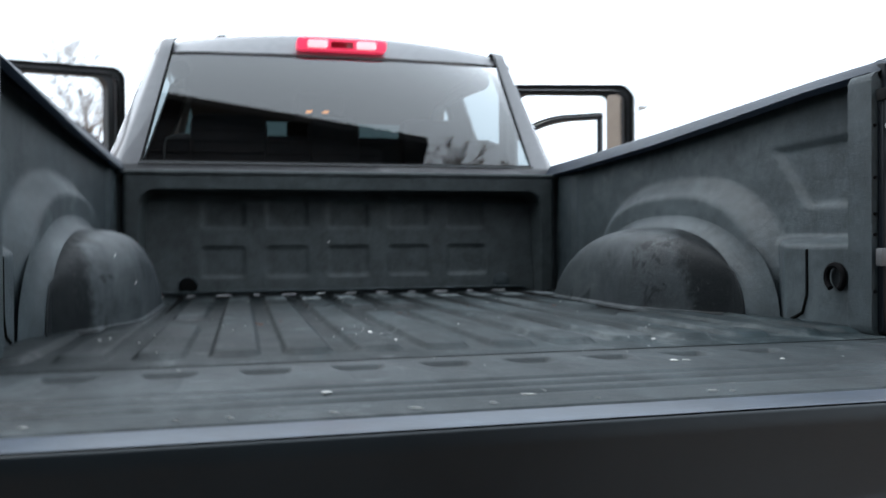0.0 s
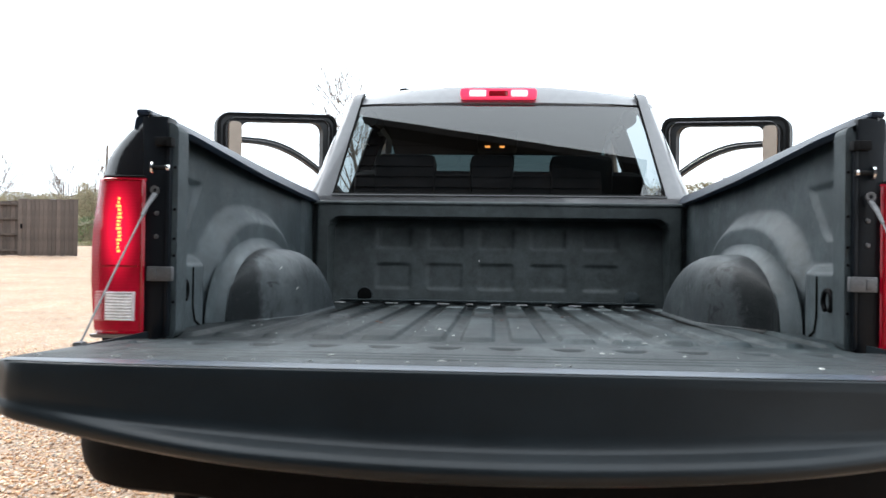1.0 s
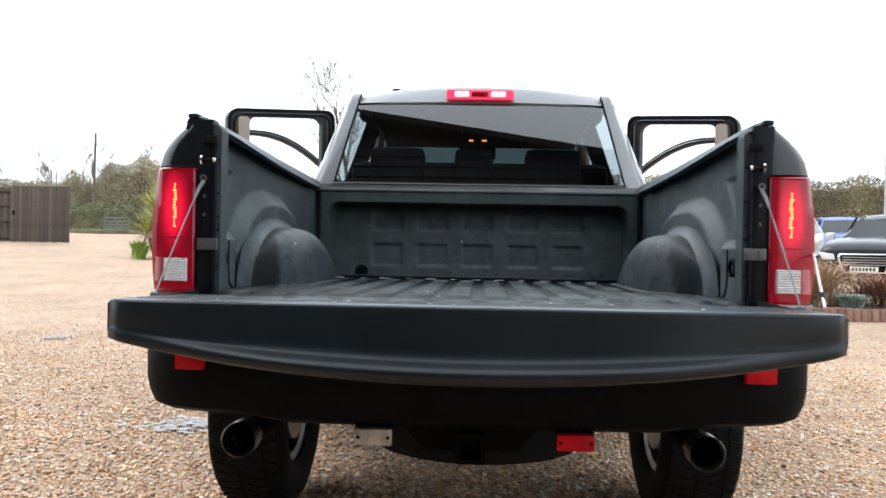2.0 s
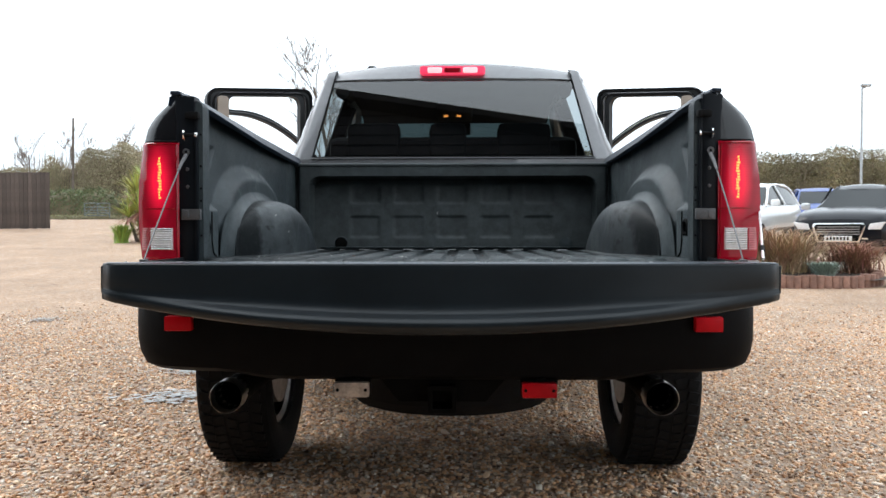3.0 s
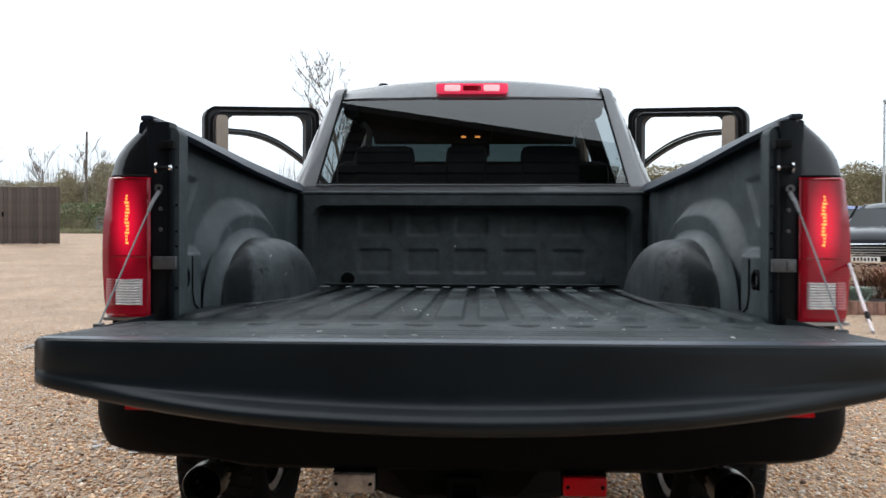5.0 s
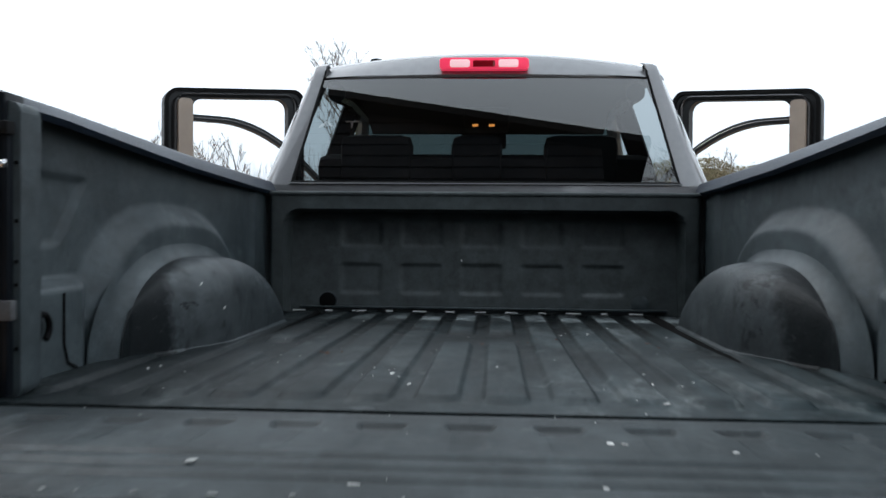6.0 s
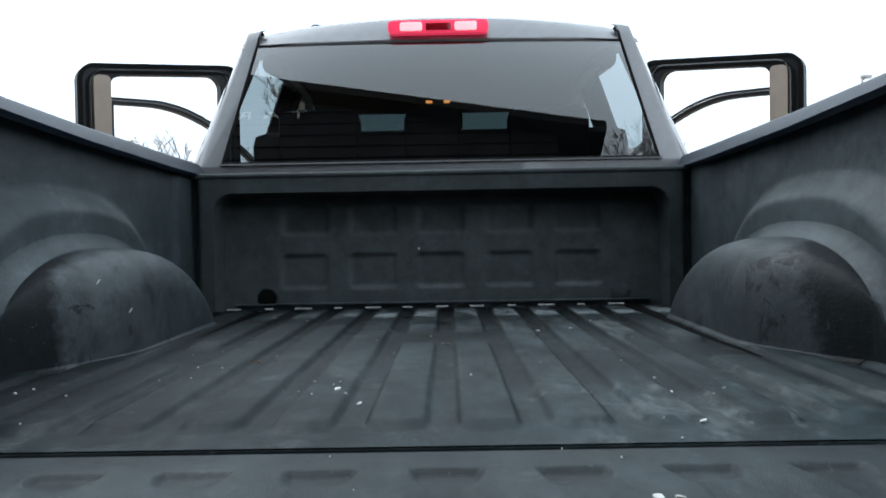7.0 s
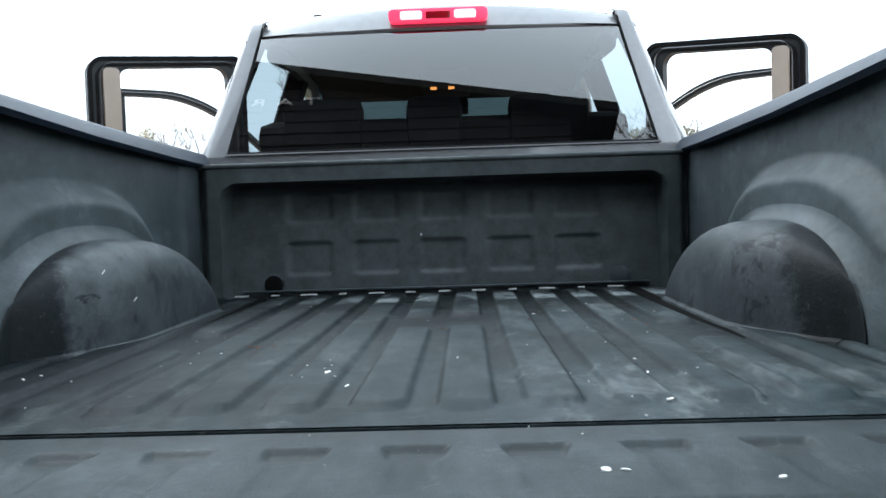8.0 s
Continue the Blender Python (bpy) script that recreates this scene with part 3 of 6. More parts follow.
GATE_PITCH, GATE_X, GROOVES = 0.128, 0.018, (-0.385, -0.440, -0.492)


def gate_z(x, y):
    z = 0.8665 + 0.0105 * min(1, -y / 0.2) + 0.012 * max(0, -y - 0.2) / 0.4 - 0.006 * step(-0.088, -0.070, y)
    u = abs(((x - GATE_X) / GATE_PITCH) % 1.0 - 0.5)
    flare = 0.10 * step(-0.175, -0.25, y)
    pocket = step(0.19 + flare * 0.6, 0.27 + flare, u) * step(-0.166, -0.180, y) * (1 - step(-0.190, -0.250, y)) * step(0.80, 0.77, abs(x))
    groove = step(0.30, 0.40, u) * step(-0.18, -0.23, y) * step(-0.365, -0.32, y) * 0.35
    z -= 0.008 * max(pocket, groove)
    for c in GROOVES:
        z += -0.009 * max(0, 1 - abs(y - c) / 0.014) * step(0.72, 0.70, abs(x))
    z -= 0.006 * max(0, 1 - abs(y + 0.592) / 0.008)
    return z


bm = B()
gy = [-0.066, -0.0665, -0.068, -0.071, -0.074, -0.078, -0.10, -0.13, -0.16, -0.166, -0.169, -0.172, -0.175, -0.178, -0.182, -0.186, -0.19, -0.20, -0.21, -0.22, -0.23, -0.24, -0.25, -0.265, -0.28, -0.295, -0.31, -0.33, -0.345, -0.362] + [c + d for c in GROOVES for d in (0.014, 0.006, 0, -0.006, -0.014)] + [-0.52, -0.55, -0.575, -0.584, -0.588, -0.592, -0.596, -0.600, -0.603]
gx = sorted({round(GATE_X + (k + f) * GATE_PITCH, 4) for k in range(-8, 8) for f in (0.02, 0.06, 0.1, 0.14, 0.17, 0.20, 0.22, 0.24, 0.26, 0.28, 0.30, 0.32, 0.36, 0.42, 0.5, 0.58, 0.64, 0.68, 0.70, 0.72, 0.74, 0.76, 0.78, 0.80, 0.83, 0.86, 0.9, 0.94)} | {-0.72, -0.70, 0.70, 0.72})
gx = [-0.818] + [x for x in gx if abs(x) < 0.812] + [0.818]
sheet(bm, [[(x, y, gate_z(x, y) - (0.05 if y > -0.0662 else 0)) for x in gx] for y in gy])
gate = part("tailgate", bm, LINER_GATE, truck, "lowered tailgate with ribbed black liner")
# outer shell: thin at the ends, thick spoiler in the middle
bm = B()
rows = []
for i in range(61):
    x = -0.815 + 1.63 * i / 60
    u = abs(x) / 0.815
    deep = 0.083 + 0.077 * (1 - u ** 2.0)
    end = 0.012 * step(0.96, 1.0, u)
    q = 0.15 + 1.0 * step(0.97, 0.45, u)
    g = GATE_END + end - 0.028 * (1 - u ** 6)
    rows.append([(x, -0.600, 0.8870), (x, g + 0.006, 0.8885), (x, g + 0.0015, 0.8875), (x, g, 0.885), (x, g - 0.001, 0.87), (x, g - 0.004, 0.887 - deep * 0.55), (x, g - 0.008 * q, 0.887 - deep * 0.690), (x, g - 0.018 * q, 0.887 - deep * 0.735), (x, g - 0.030 * q, 0.887 - deep * 0.775), (x, g - 0.039 * q, 0.887 - deep * 0.815), (x, g - 0.044 * q, 0.887 - deep * 0.860), (x, g - 0.043 * q, 0.887 - deep * 0.930), (x, g - 0.036 * q, 0.887 - deep * 0.985), (x, g - 0.022 * q, 0.887 - deep * 1.025),
                 (x, g + 0.002, 0.887 - deep * 1.045), (x, g + 0.06, 0.887 - deep * 1.02), (x, GATE_END + 0.14, 0.80 - 0.02 * (1 - u ** 2)), (x, -0.25, 0.798), (x, -0.03, 0.80)])
vs = sheet(bm, rows)
caps(bm, vs)
part("outer_skin", bm, DARK_PAINT, gate, "satin black tailgate skin with spoiler lip", 60)
bm = B()
sheet(bm, [[(x, -0.604, 0.8885), (x, -0.606, 0.8905), (x, GATE_END + 0.010 - 0.028 * (1 - (abs(x) / 0.82) ** 6), 0.8908), (x, GATE_END + 0.004 - 0.028 * (1 - (abs(x) / 0.82) ** 6), 0.8896)] for x in [-0.805 + 1.61 * i / 40 for i in range(41)]])
part("edge_strip", bm, EDGE, gate)
for s in (-1, 1):
    bm = B()
    box(bm, (s * 0.816, -0.615, 0.815), (s * 0.8245, -0.03, 0.882), 0.003)
    end = part("end_panel", bm, DARK_PAINT, gate)
    bm = B()
    box(bm, (s * 0.819, -0.57, 0.845), (s * 0.829, -0.53, 0.87), 0.003)
    part("latch", bm, STEEL, end)


# bed outer sides, with wheel arch
AXLE_Y, R_TYRE = 0.88, 0.415


def side_x(z, y):
    """Half width of the bed side's outer skin."""
    pts = ((0.50, 0.955), (0.70, 0.985), (0.95, 1.0), (1.12, 0.995), (1.20, 0.990), (1.25, 0.980), (1.29, 0.969), (1.32, 0.953), (1.345, 0.932), (1.370, 0.902), (1.390, 0.873), (1.404, 0.853))
    for (a, xa), (b, xb) in zip(pts, pts[1:]):
        if z <= b:
            return xa + (xb - xa) * max(0, (z - a) / (b - a))
    return 0.853


for s in (-1, 1):
    bm = B()
    rows = []
    for i in range(71):
        y = 0.045 + 1.80 * i / 70
        bot = 0.62
        d = abs(y - AXLE_Y)
        if d < 0.49:
            bot = max(bot, 0.43 + math.sqrt(0.49 ** 2 - d ** 2) * 1.0)
        flare = 0.022 * step(0.66, 0.50, math.hypot(y - AXLE_Y, 0))
        row = []
        for k in range(26):
            z = bot + (1.374 + 0.030 * max(0, 1 - y / 1.0) - bot) * k / 25
            f = flare * step(0.22, 0.0, math.hypot(y - AXLE_Y, z - 0.43) - 0.49)
            row.append((s * (side_x(z, y) + f - 0.03 * step(0.12, 0.045, y)), y, z))
        rows.append(row)
    sheet(bm, rows)
    part("bed_side_panel", bm, DARK_GLOSS, truck)
    # corner above the tail lamp
    bm = B()
    rows = []
    for i in range(9):
        t = i / 8
        y = -0.012 + 0.035 * t ** 2
        rows.append([(s * (0.838 + (side_x(z, 0) - 0.008 - 0.838) * t), y + 0.012 * step(0.8, 1, t), z) for z in (1.247, 1.27, 1.29, 1.31, 1.33, 1.35, 1.365, 1.378, 1.39, 1.402)])
    sheet(bm, rows)
    box(bm, (s * 0.838, -0.008, 1.380), (s * 0.852, 0.06, 1.400), 0.006)
    part("corner_panel", bm, DARK_GLOSS, truck, "glossy dark body corner").location.x = REAR_X
    # closing panel behind the lamp
    bm = B()
    edge = [(s * (side_x(z, 0) - 0.035), z) for z in (0.62, 0.8, 1.0, 1.15, 1.24, 1.29, 1.33, 1.355, 1.366)]
    prism(bm, [(s * 0.846, 0.62)] + edge + [(s * 0.846, 1.366)], 'y', 0.035, 0.06)
    part("rear_closing_panel", bm, DARK_PAINT, truck).location.x = REAR_X
    # tail lamp: body, lit bulbs, reversing lens, bezel
    bm = B()
    rows = []
    for z0 in (0.874, 0.882, 0.93, 1.0, 1.06, 1.12, 1.18, 1.22, 1.236, 1.243):
        e = 0.008 if z0 in (0.874, 1.243) else 0
        top = 0.016 * step(1.08, 1.25, z0)
        xo = 0.989 - 0.010 * step(0.98, 0.87, z0) - top
        rows.append([(s * 0.843, -0.018 + e, z0), (s * 0.849, -0.026 + e, z0), (s * 0.90, -0.034 + e, z0), (s * 0.94, -0.028 + e, z0), (s * (xo - 0.012), -0.008 + e, z0), (s * xo, 0.03, z0), (s * (xo + 0.008), 0.13, z0), (s * (xo + 0.004), 0.2, z0)])
    sheet(bm, rows)
    lamp = part("tail_lamp", bm, LIT_LENS, truck, "lit red tail lamp with clear reversing lens")
    lamp.location.x = REAR_X
    bm = B()
    box(bm, (s * 0.850, -0.039, 1.032), (s * 0.945, -0.030, 1.037), 0.002)
    part("lens_ledge", bm, RED_DEEP, lamp)
    for k in range(15):
        bm = B()
        z, w = 1.066 + 0.0088 * k, (0.0058 if 2 < k < 13 else 0.0036) * (0.8 + 0.2 * math.cos(k * 2.1))
        c = 0.899 + 0.0016 * math.sin(k * 1.1)
        box(bm, (s * (c - w), -0.0362, z), (s * (c + w), -0.034, z + 0.0062), 0.001)
        part("bulb", bm, BULB, lamp, "lit yellow-red bulb")
    bm = B()
    rows = []
    for k in range(41):
        z = 0.904 + 0.071 * k / 40
        d = 0.001 * abs(math.sin(math.pi * k / 4))
        rows.append([(s * 0.934, -0.0305 - d, z), (s * 0.950, -0.0265 - d, z), (s * 0.9655, -0.012 - d, z)])
    sheet(bm, rows)
    part("side_lens", solid(bm, 0.002), PINK_LENS, lamp, "pink ribbed outer lens")
    bm = B()
    rows = []
    for k in range(41):
        z = 0.905 + 0.070 * k / 40
        d = 0.0385 + 0.0035 * abs(math.sin(math.pi * k / 4)) if 0 < k < 40 else 0.028
        rows.append([(s * 0.860, -0.026, z), (s * 0.862, -d, z), (s * 0.895, -d - 0.001, z), (s * 0.928, -d + 0.003, z), (s * 0.932, -0.024, z)])
    sheet(bm, rows)
    part("reversing_lens", bm, CLEAR_LENS, lamp, "clear ribbed reversing lens")
    bm = B()
    rim = [(0.847, -0.027, 0.880), (0.847, -0.028, 1.06), (0.848, -0.028, 1.236), (0.90, -0.037, 1.2365), (0.938, -0.031, 1.2365)]
    tube(bm, [(s * x, y, z) for x, y, z in rim], 0.0035, 6)
    part("lens_rim", bm, RED_DEEP, lamp)
    bm = B()
    prism(bm, [(s * 0.841, 0.864), (s * 0.965, 0.864), (s * 0.972, 0.872), (s * 0.841, 0.873)], "y", -0.025, 0.05)
    part("lamp_sill", bm, STEEL, lamp)
    bm = B()
    tube(bm, [(s * 0.844, -0.020, 1.246), (s * 0.90, -0.027, 1.246), (s * 0.945, -0.012, 1.246), (s * 0.966, 0.03, 1.245), (s * 0.974, 0.13, 1.243)], 0.003, 6)
    part("lamp_gasket", bm, RUBBER, lamp)

# rear bumper
bm = B()
rows = []
for i in range(49):
    u = -1 + 2 * i / 48
    x = 0.955 * math.sin(u * math.pi / 2 * 0.98)
    y = -0.265 + 0.30 * abs(u) ** 5
    bottom = 0.553 - 0.02 * step(0.5, 0.35, abs(u)) + 0.03 * step(0.93, 1, abs(u))
    rows.append([(x, y + 0.10, 0.765), (x, y + 0.02, 0.762), (x, y, 0.745), (x, y - 0.004, 0.70), (x, y - 0.002, 0.64), (x * 0.995, y + 0.006, 0.60), (x * 0.985, y + 0.02, bottom + 0.015), (x * 0.97, y + 0.05, bottom), (x * 0.95, y + 0.15, bottom)])
sheet(bm, rows)
bumper = part("rear_bumper", bm, BLACK_PLASTIC, truck, "black wrap-round rear bumper")
bm = B()
box(bm, (-0.30, -0.255, 0.585), (0.30, -0.20, 0.69), 0.02)
part("plate_recess", bm, CHASSIS, bumper)
for s in (-1, 1):
    bm = B()
    box(bm, (s * 0.715, -0.276, 0.680), (s * 0.793, -0.24, 0.722), 0.004)
    part("reflector", bm, RED_LENS, bumper, "red bumper reflector")

# hitch, hanging lamps, underbody
bm = B()
box(bm, (-0.46, -0.10, 0.525), (0.46, -0.02, 0.60), 0.01)
prism(bm, [(-0.22, 0.56), (0.22, 0.56), (0.13, 0.455), (-0.13, 0.455)], "y", -0.16, -0.05, 0.006)
hitch = part("tow_hitch", bm, CHASSIS, truck, "black steel hitch crossbar")
bm = B()
ring(bm, rounded(-0.042, 0.042, 0.43, 0.51, 0.008), rounded(-0.029, 0.029, 0.443, 0.497, 0.004), lambda u, v, k: (u, -0.20 + 0.18 * k, v))
part("receiver", bm, CHASSIS, hitch)
for x, material, name, label in ((-0.258, DIM_LENS, "reversing_lamp", "small clear add-on lamp"), (0.280, RED_LENS, "fog_lamp", "small red add-on fog lamp")):
    bm = B()
    box(bm, (x - 0.05, -0.262, 0.488), (x + 0.05, -0.235, 0.532), 0.006)
    hung = part(name, bm, material, truck, label)
    bm = B()
    box(bm, (x - 0.052, -0.236, 0.486), (x + 0.052, -0.21, 0.534), 0.004)
    box(bm, (x - 0.02, -0.23, 0.52), (x + 0.02, -0.21, 0.60), 0.003)
    part("lamp_case", bm, BLACK_PLASTIC, hung)
    for k in (-1, 1):
        bm = B()
        lathe(bm, [(0, 0), (0.005, 0), (0.004, 0.003), (0, 0.003)], 8, pose(x + k * 0.04, -0.262, 0.510, 90, 0, 0))
        part("screw", bm, HOLE, hung)
bm = B()
for s in (-1, 1):
    box(bm, (s * 0.42, -0.05, 0.52), (s * 0.52, 5.0, 0.68), 0.01)
    box(bm, (s * 0.56, 0.25, 0.50), (s * 0.63, 1.6, 0.56), 0.01)
for y in (0.15, 1.5, 2.6):
    box(bm, (-0.45, y, 0.55), (0.45, y + 0.1, 0.66), 0.01)
box(bm, (-0.84, 0.0, 0.70), (0.84, 1.8, 0.84), 0.01)
part("chassis_frame", bm, CHASSIS, truck)
bm = B()
tube(bm, [(-0.70, AXLE_Y, 0.415), (0.70, AXLE_Y, 0.415)], 0.045, 12)
bmesh.ops.create_icosphere(bm, subdivisions=2, radius=0.15, matrix=Matrix.Translation((0.05, AXLE_Y, 0.415)))
part("rear_axle", bm, CHASSIS, truck)
bm = B()
lathe(bm, [(0.19, -0.07), (0.24, -0.10), (0.34, -0.105), (0.375, -0.07), (0.385, 0.0), (0.375, 0.07), (0.34, 0.105), (0.24, 0.10), (0.19, 0.07), (0.19, -0.07)], 40, pose(0.02, 0.36, 0.478))
spare = part("spare_wheel", bm, RUBBER, truck, "black spare wheel slung under the bed")
bm = B()
lathe(bm, [(0, -0.04), (0.10, -0.05), (0.17, -0.085), (0.195, -0.07), (0.195, 0.07), (0, 0.06)], 32, pose(0.02, 0.36, 0.478))
part("rim", bm, CHASSIS, spare)
# tank and belly boxes, unseen, added to darken the ground under the truck
bm = B()
box(bm, (-0.40, 1.25, 0.40), (0.40, 2.75, 0.66), 0.05)
part("added_tank_block", bm, CHASSIS, truck)
bm = B()
box(bm, (-0.86, 2.0, 0.42), (0.86, 5.1, 0.47), 0.02)
part("added_belly_block", bm, CHASSIS, truck)
# boxes inside the wheel arches, also unseen, added against light from the sides
for s in (-1, 1):
    bm = B()
    box(bm, (s * 0.60, 0.20, 0.56), (s * 0.66, 1.75, 0.86), 0.02)
    part("added_arch_block", bm, CHASSIS, truck)
for s in (-1, 1):
    bm = B()
    lathe(bm, [(0.044, 0.10), (0.0465, 0.02), (0.0475, 0.002), (0.0488, 0.0), (0.0500, 0.002), (0.0500, 0.06), (0.046, 0.07)], 40, pose(s * 0.657, -0.135, 0.462, -90, 0, 0))
    pipe = part("exhaust_tip", bm, PIPE, truck, "polished exhaust tip")
    bm = B()
    lathe(bm, [(0, 0.02), (0.045, 0.02)], 24, pose(s * 0.657, 0.10, 0.462, -90, 0, 0))
    part("soot_bore", bm, HOLE, pipe)
    bm = B()
    tube(bm, [(s * 0.657, -0.10, 0.462), (s * 0.657, 0.12, 0.462), (s * 0.64, 0.25, 0.48), (s * 0.50, 0.4, 0.5), (s * 0.35, 0.42, 0.5)], 0.045, 14, False)
    part("exhaust_pipe", bm, CHASSIS, pipe)


def wheel(s, y):
    """Wheel at one corner: rim, with tyre and brake disc."""
    at = pose(s * 0.818, y, R_TYRE, 0, 90 * s, 0)
    bm = B()
    lathe(bm, [(0.262, -0.115), (0.258, -0.10), (0.235, -0.09), (0.22, 0.02), (0.235, 0.09), (0.262, 0.112), (0.266, 0.12), (0.25, 0.118), (0.21, 0.07), (0.12, 0.06), (0.05, 0.085), (0, 0.09)], 40, at)
    for k in range(5):
        a = 72 * k
        box(bm, (0.05, -0.035, 0.075), (0.245, 0.035, 0.108), 0.012, at @ pose(0, 0, 0, 0, 0, a))
    rim = part("wheel", bm, STEEL, truck, "alloy wheel on a wide road tyre")
    bm = B()
    prof = [(0.262, -0.112), (0.30, -0.135), (0.36, -0.142), (0.395, -0.132), (0.411, -0.112), (0.415, -0.09), (0.415, 0.09), (0.411, 0.112), (0.395, 0.132), (0.36, 0.142), (0.30, 0.135), (0.262, 0.112)]
    lathe(bm, prof, 56, at)
    for k in range(56):
        for row, z in enumerate((-0.098, -0.05, 0.0, 0.05, 0.098)):
            a = (k + 0.5 * (row % 2)) * 360 / 56
            box(bm, (0.409, -0.016, z - 0.019), (0.4205, 0.016, z + 0.019), 0.0, at @ pose(0, 0, 0, 0, 0, a) @ pose(0, 0, 0, 12 if row % 2 else -12, 0, 0))
    part("tyre", bm, RUBBER, rim, "black tyre with block tread", 30)
    bm = B()
    lathe(bm, [(0.06, -0.11), (0.175, -0.105), (0.178, -0.085), (0.06, -0.08)], 32, at)
    part("brake_disc", bm, STEEL, rim)
    return rim


for s in (-1, 1):
    wheel(s, AXLE_Y)
    wheel(s, AXLE_Y + 3.57)


# ---- cab ----
def rear_y(z):
    return 1.895 + (z - 1.355) * 0.30


def glass_w(z):
    return 0.758 - (z - 1.357) * 0.232


def cab_w(z):
    return 0.896 - (z - 1.355) * 0.350 if z > 1.355 else 0.896 + (1.355 - z) * 0.12


def roof_z(x, y):
    edge = 1.902 - 0.054 * (abs(x) / 0.66) ** 2 - 0.03 * step(0.64, 0.735, abs(x))
    return edge + 0.03 * math.sin(math.pi * min(1, max(0, (y - 2.02) / 1.35)))


# roof skin
bm = B()
rx = [-0.735 + 1.47 * i / 40 for i in range(41)]
ry = [2.085, 2.095, 2.11, 2.14, 2.2, 2.35, 2.5, 2.7, 2.9, 3.1, 3.25, 3.35]
rows = [[(x, y, roof_z(x, y) - 0.012 * step(2.11, 2.085, y)) for x in rx] for y in ry]
sheet(bm, rows)
# rear header between window and roof
hx = [-0.650 + 1.30 * i / 32 for i in range(33)]
sheet(bm, [[(x, rear_y(1.80) - 0.004 + dy, z0 + 0.010 * (1 - (x / 0.65) ** 2) + t * (roof_z(x, 2.045) - 0.010 - z0 - 0.010 * (1 - (x / 0.65) ** 2))) for x in hx] for t, dy, z0 in ((0, 0.0, 1.786), (0.12, -0.002, 1.786), (0.5, 0.020, 1.786), (0.85, 0.044, 1.786), (1.0, 0.060, 1.786))])
roof = part("roof", bm, PAINT, truck, "grey metallic cab roof")
# antenna nub
bm = B()
lathe(bm, [(0.035, 0), (0.033, 0.012), (0.022, 0.026), (0, 0.030)], 20, pose(-0.47, 2.22, roof_z(-0.47, 2.22) - 0.004))
part("antenna_base", bm, BLACK_PLASTIC, roof)
for s in (-1, 1):
    # rear corner pillar with its seam
    bm = B()
    rows = []
    for i in range(18):
        z = 1.30 + 0.545 * i / 14 if i < 15 else (1.852, 1.857, 1.860)[i - 15]
        y, o, g = rear_y(z) + (0, 0.006, 0.014, 0.03)[max(0, i - 14)], cab_w(z) - (0, 0.012, 0.03, 0.055)[max(0, i - 14)], glass_w(z) + 0.004 - (0, 0.004, 0.008, 0.012)[max(0, i - 14)]
        rows.append([(s * g, y + 0.012, z), (s * (g + 0.003), y - 0.002, z), (s * (g + (o - g) * 0.50), y + 0.001, z), (s * (g + (o - g) * 0.60), y + 0.006, z), (s * (g + (o - g) * 0.66), y + 0.016, z), (s * (o - 0.010), y + 0.065, z), (s * o, y + 0.09, z), (s * (o + 0.002), y + 0.12, z), (s * (o - 0.004), y + 0.16, z), (s * (o - 0.06), y + 0.18, z)])
    sheet(bm, rows)
    pillar = part("rear_pillar", bm, PAINT, truck, "grey cab corner pillar")
    bm = B()
    tube(bm, [(s * 0.656, rear_y(1.795) - 0.002, 1.795), (s * 0.655, rear_y(1.82), 1.82), (s * 0.654, 2.046, 1.831)], 0.0045, 6)
    part("roof_seam", bm, RUBBER, pillar)
    # upper corner that closes roof and pillar
    bm = B()
    sheet(bm, [[(s * x, y, z) for x, z in ((0.648, 1.79), (0.69, 1.785), (0.725, 1.78))] if k == 0 else [(s * x, y, z) for x, z in ((0.648, 1.832), (0.69, 1.826), (0.722, 1.80))] for k, y in enumerate((rear_y(1.79), 2.05))])
    part("pillar_cap", bm, PAINT, pillar)
    # sill, middle pillar, front pillar, roof rail
    bm = B()
    # sill shape carried low to keep light from under the truck
    box(bm, (s * 0.86, 2.0, 0.40), (s * 0.96, 4.1, 0.62), 0.02)
    box(bm, (s * 0.80, 1.88, 0.50), (s * 0.955, 2.22, 1.32), 0.02)
    part("sill", bm, PAINT, truck)
    bm = B()
    sheet(bm, [[(s * (cab_w(z) - 0.012), 2.86, z), (s * (cab_w(z)), 2.88, z), (s * (cab_w(z)), 2.97, z), (s * (cab_w(z) - 0.012), 2.99, z), (s * (cab_w(z) - 0.09), 2.98, z), (s * (cab_w(z) - 0.09), 2.87, z)] for z in (0.6, 1.0, 1.355, 1.6, 1.83)], True)
    part("middle_pillar", bm, BLACK_PLASTIC, truck)
    bm = B()
    tube(bm, [(s * 0.64, 2.2, 1.76), (s * 0.665, 2.6, 1.80), (s * 0.69, 3.25, 1.81), (s * 0.76, 3.6, 1.62), (s * 0.82, 4.15, 1.28)], 0.04, 10)
    part("roof_rail", bm, PAINT, truck)

# cab back wall under the window
bm = B()
box(bm, (-0.86, 1.88, 0.50), (0.86, 1.92, 1.349), 0.006)
part("cab_back_wall", bm, PAINT, truck)
bm = B()
prism(bm, [(1.873, 1.350), (1.877, 1.3555), (1.905, 1.3570), (1.905, 1.350)], 'x', -0.768, 0.768)
part("window_sill", bm, DARK_GLOSS, truck, "thin glossy strip under the rear window")
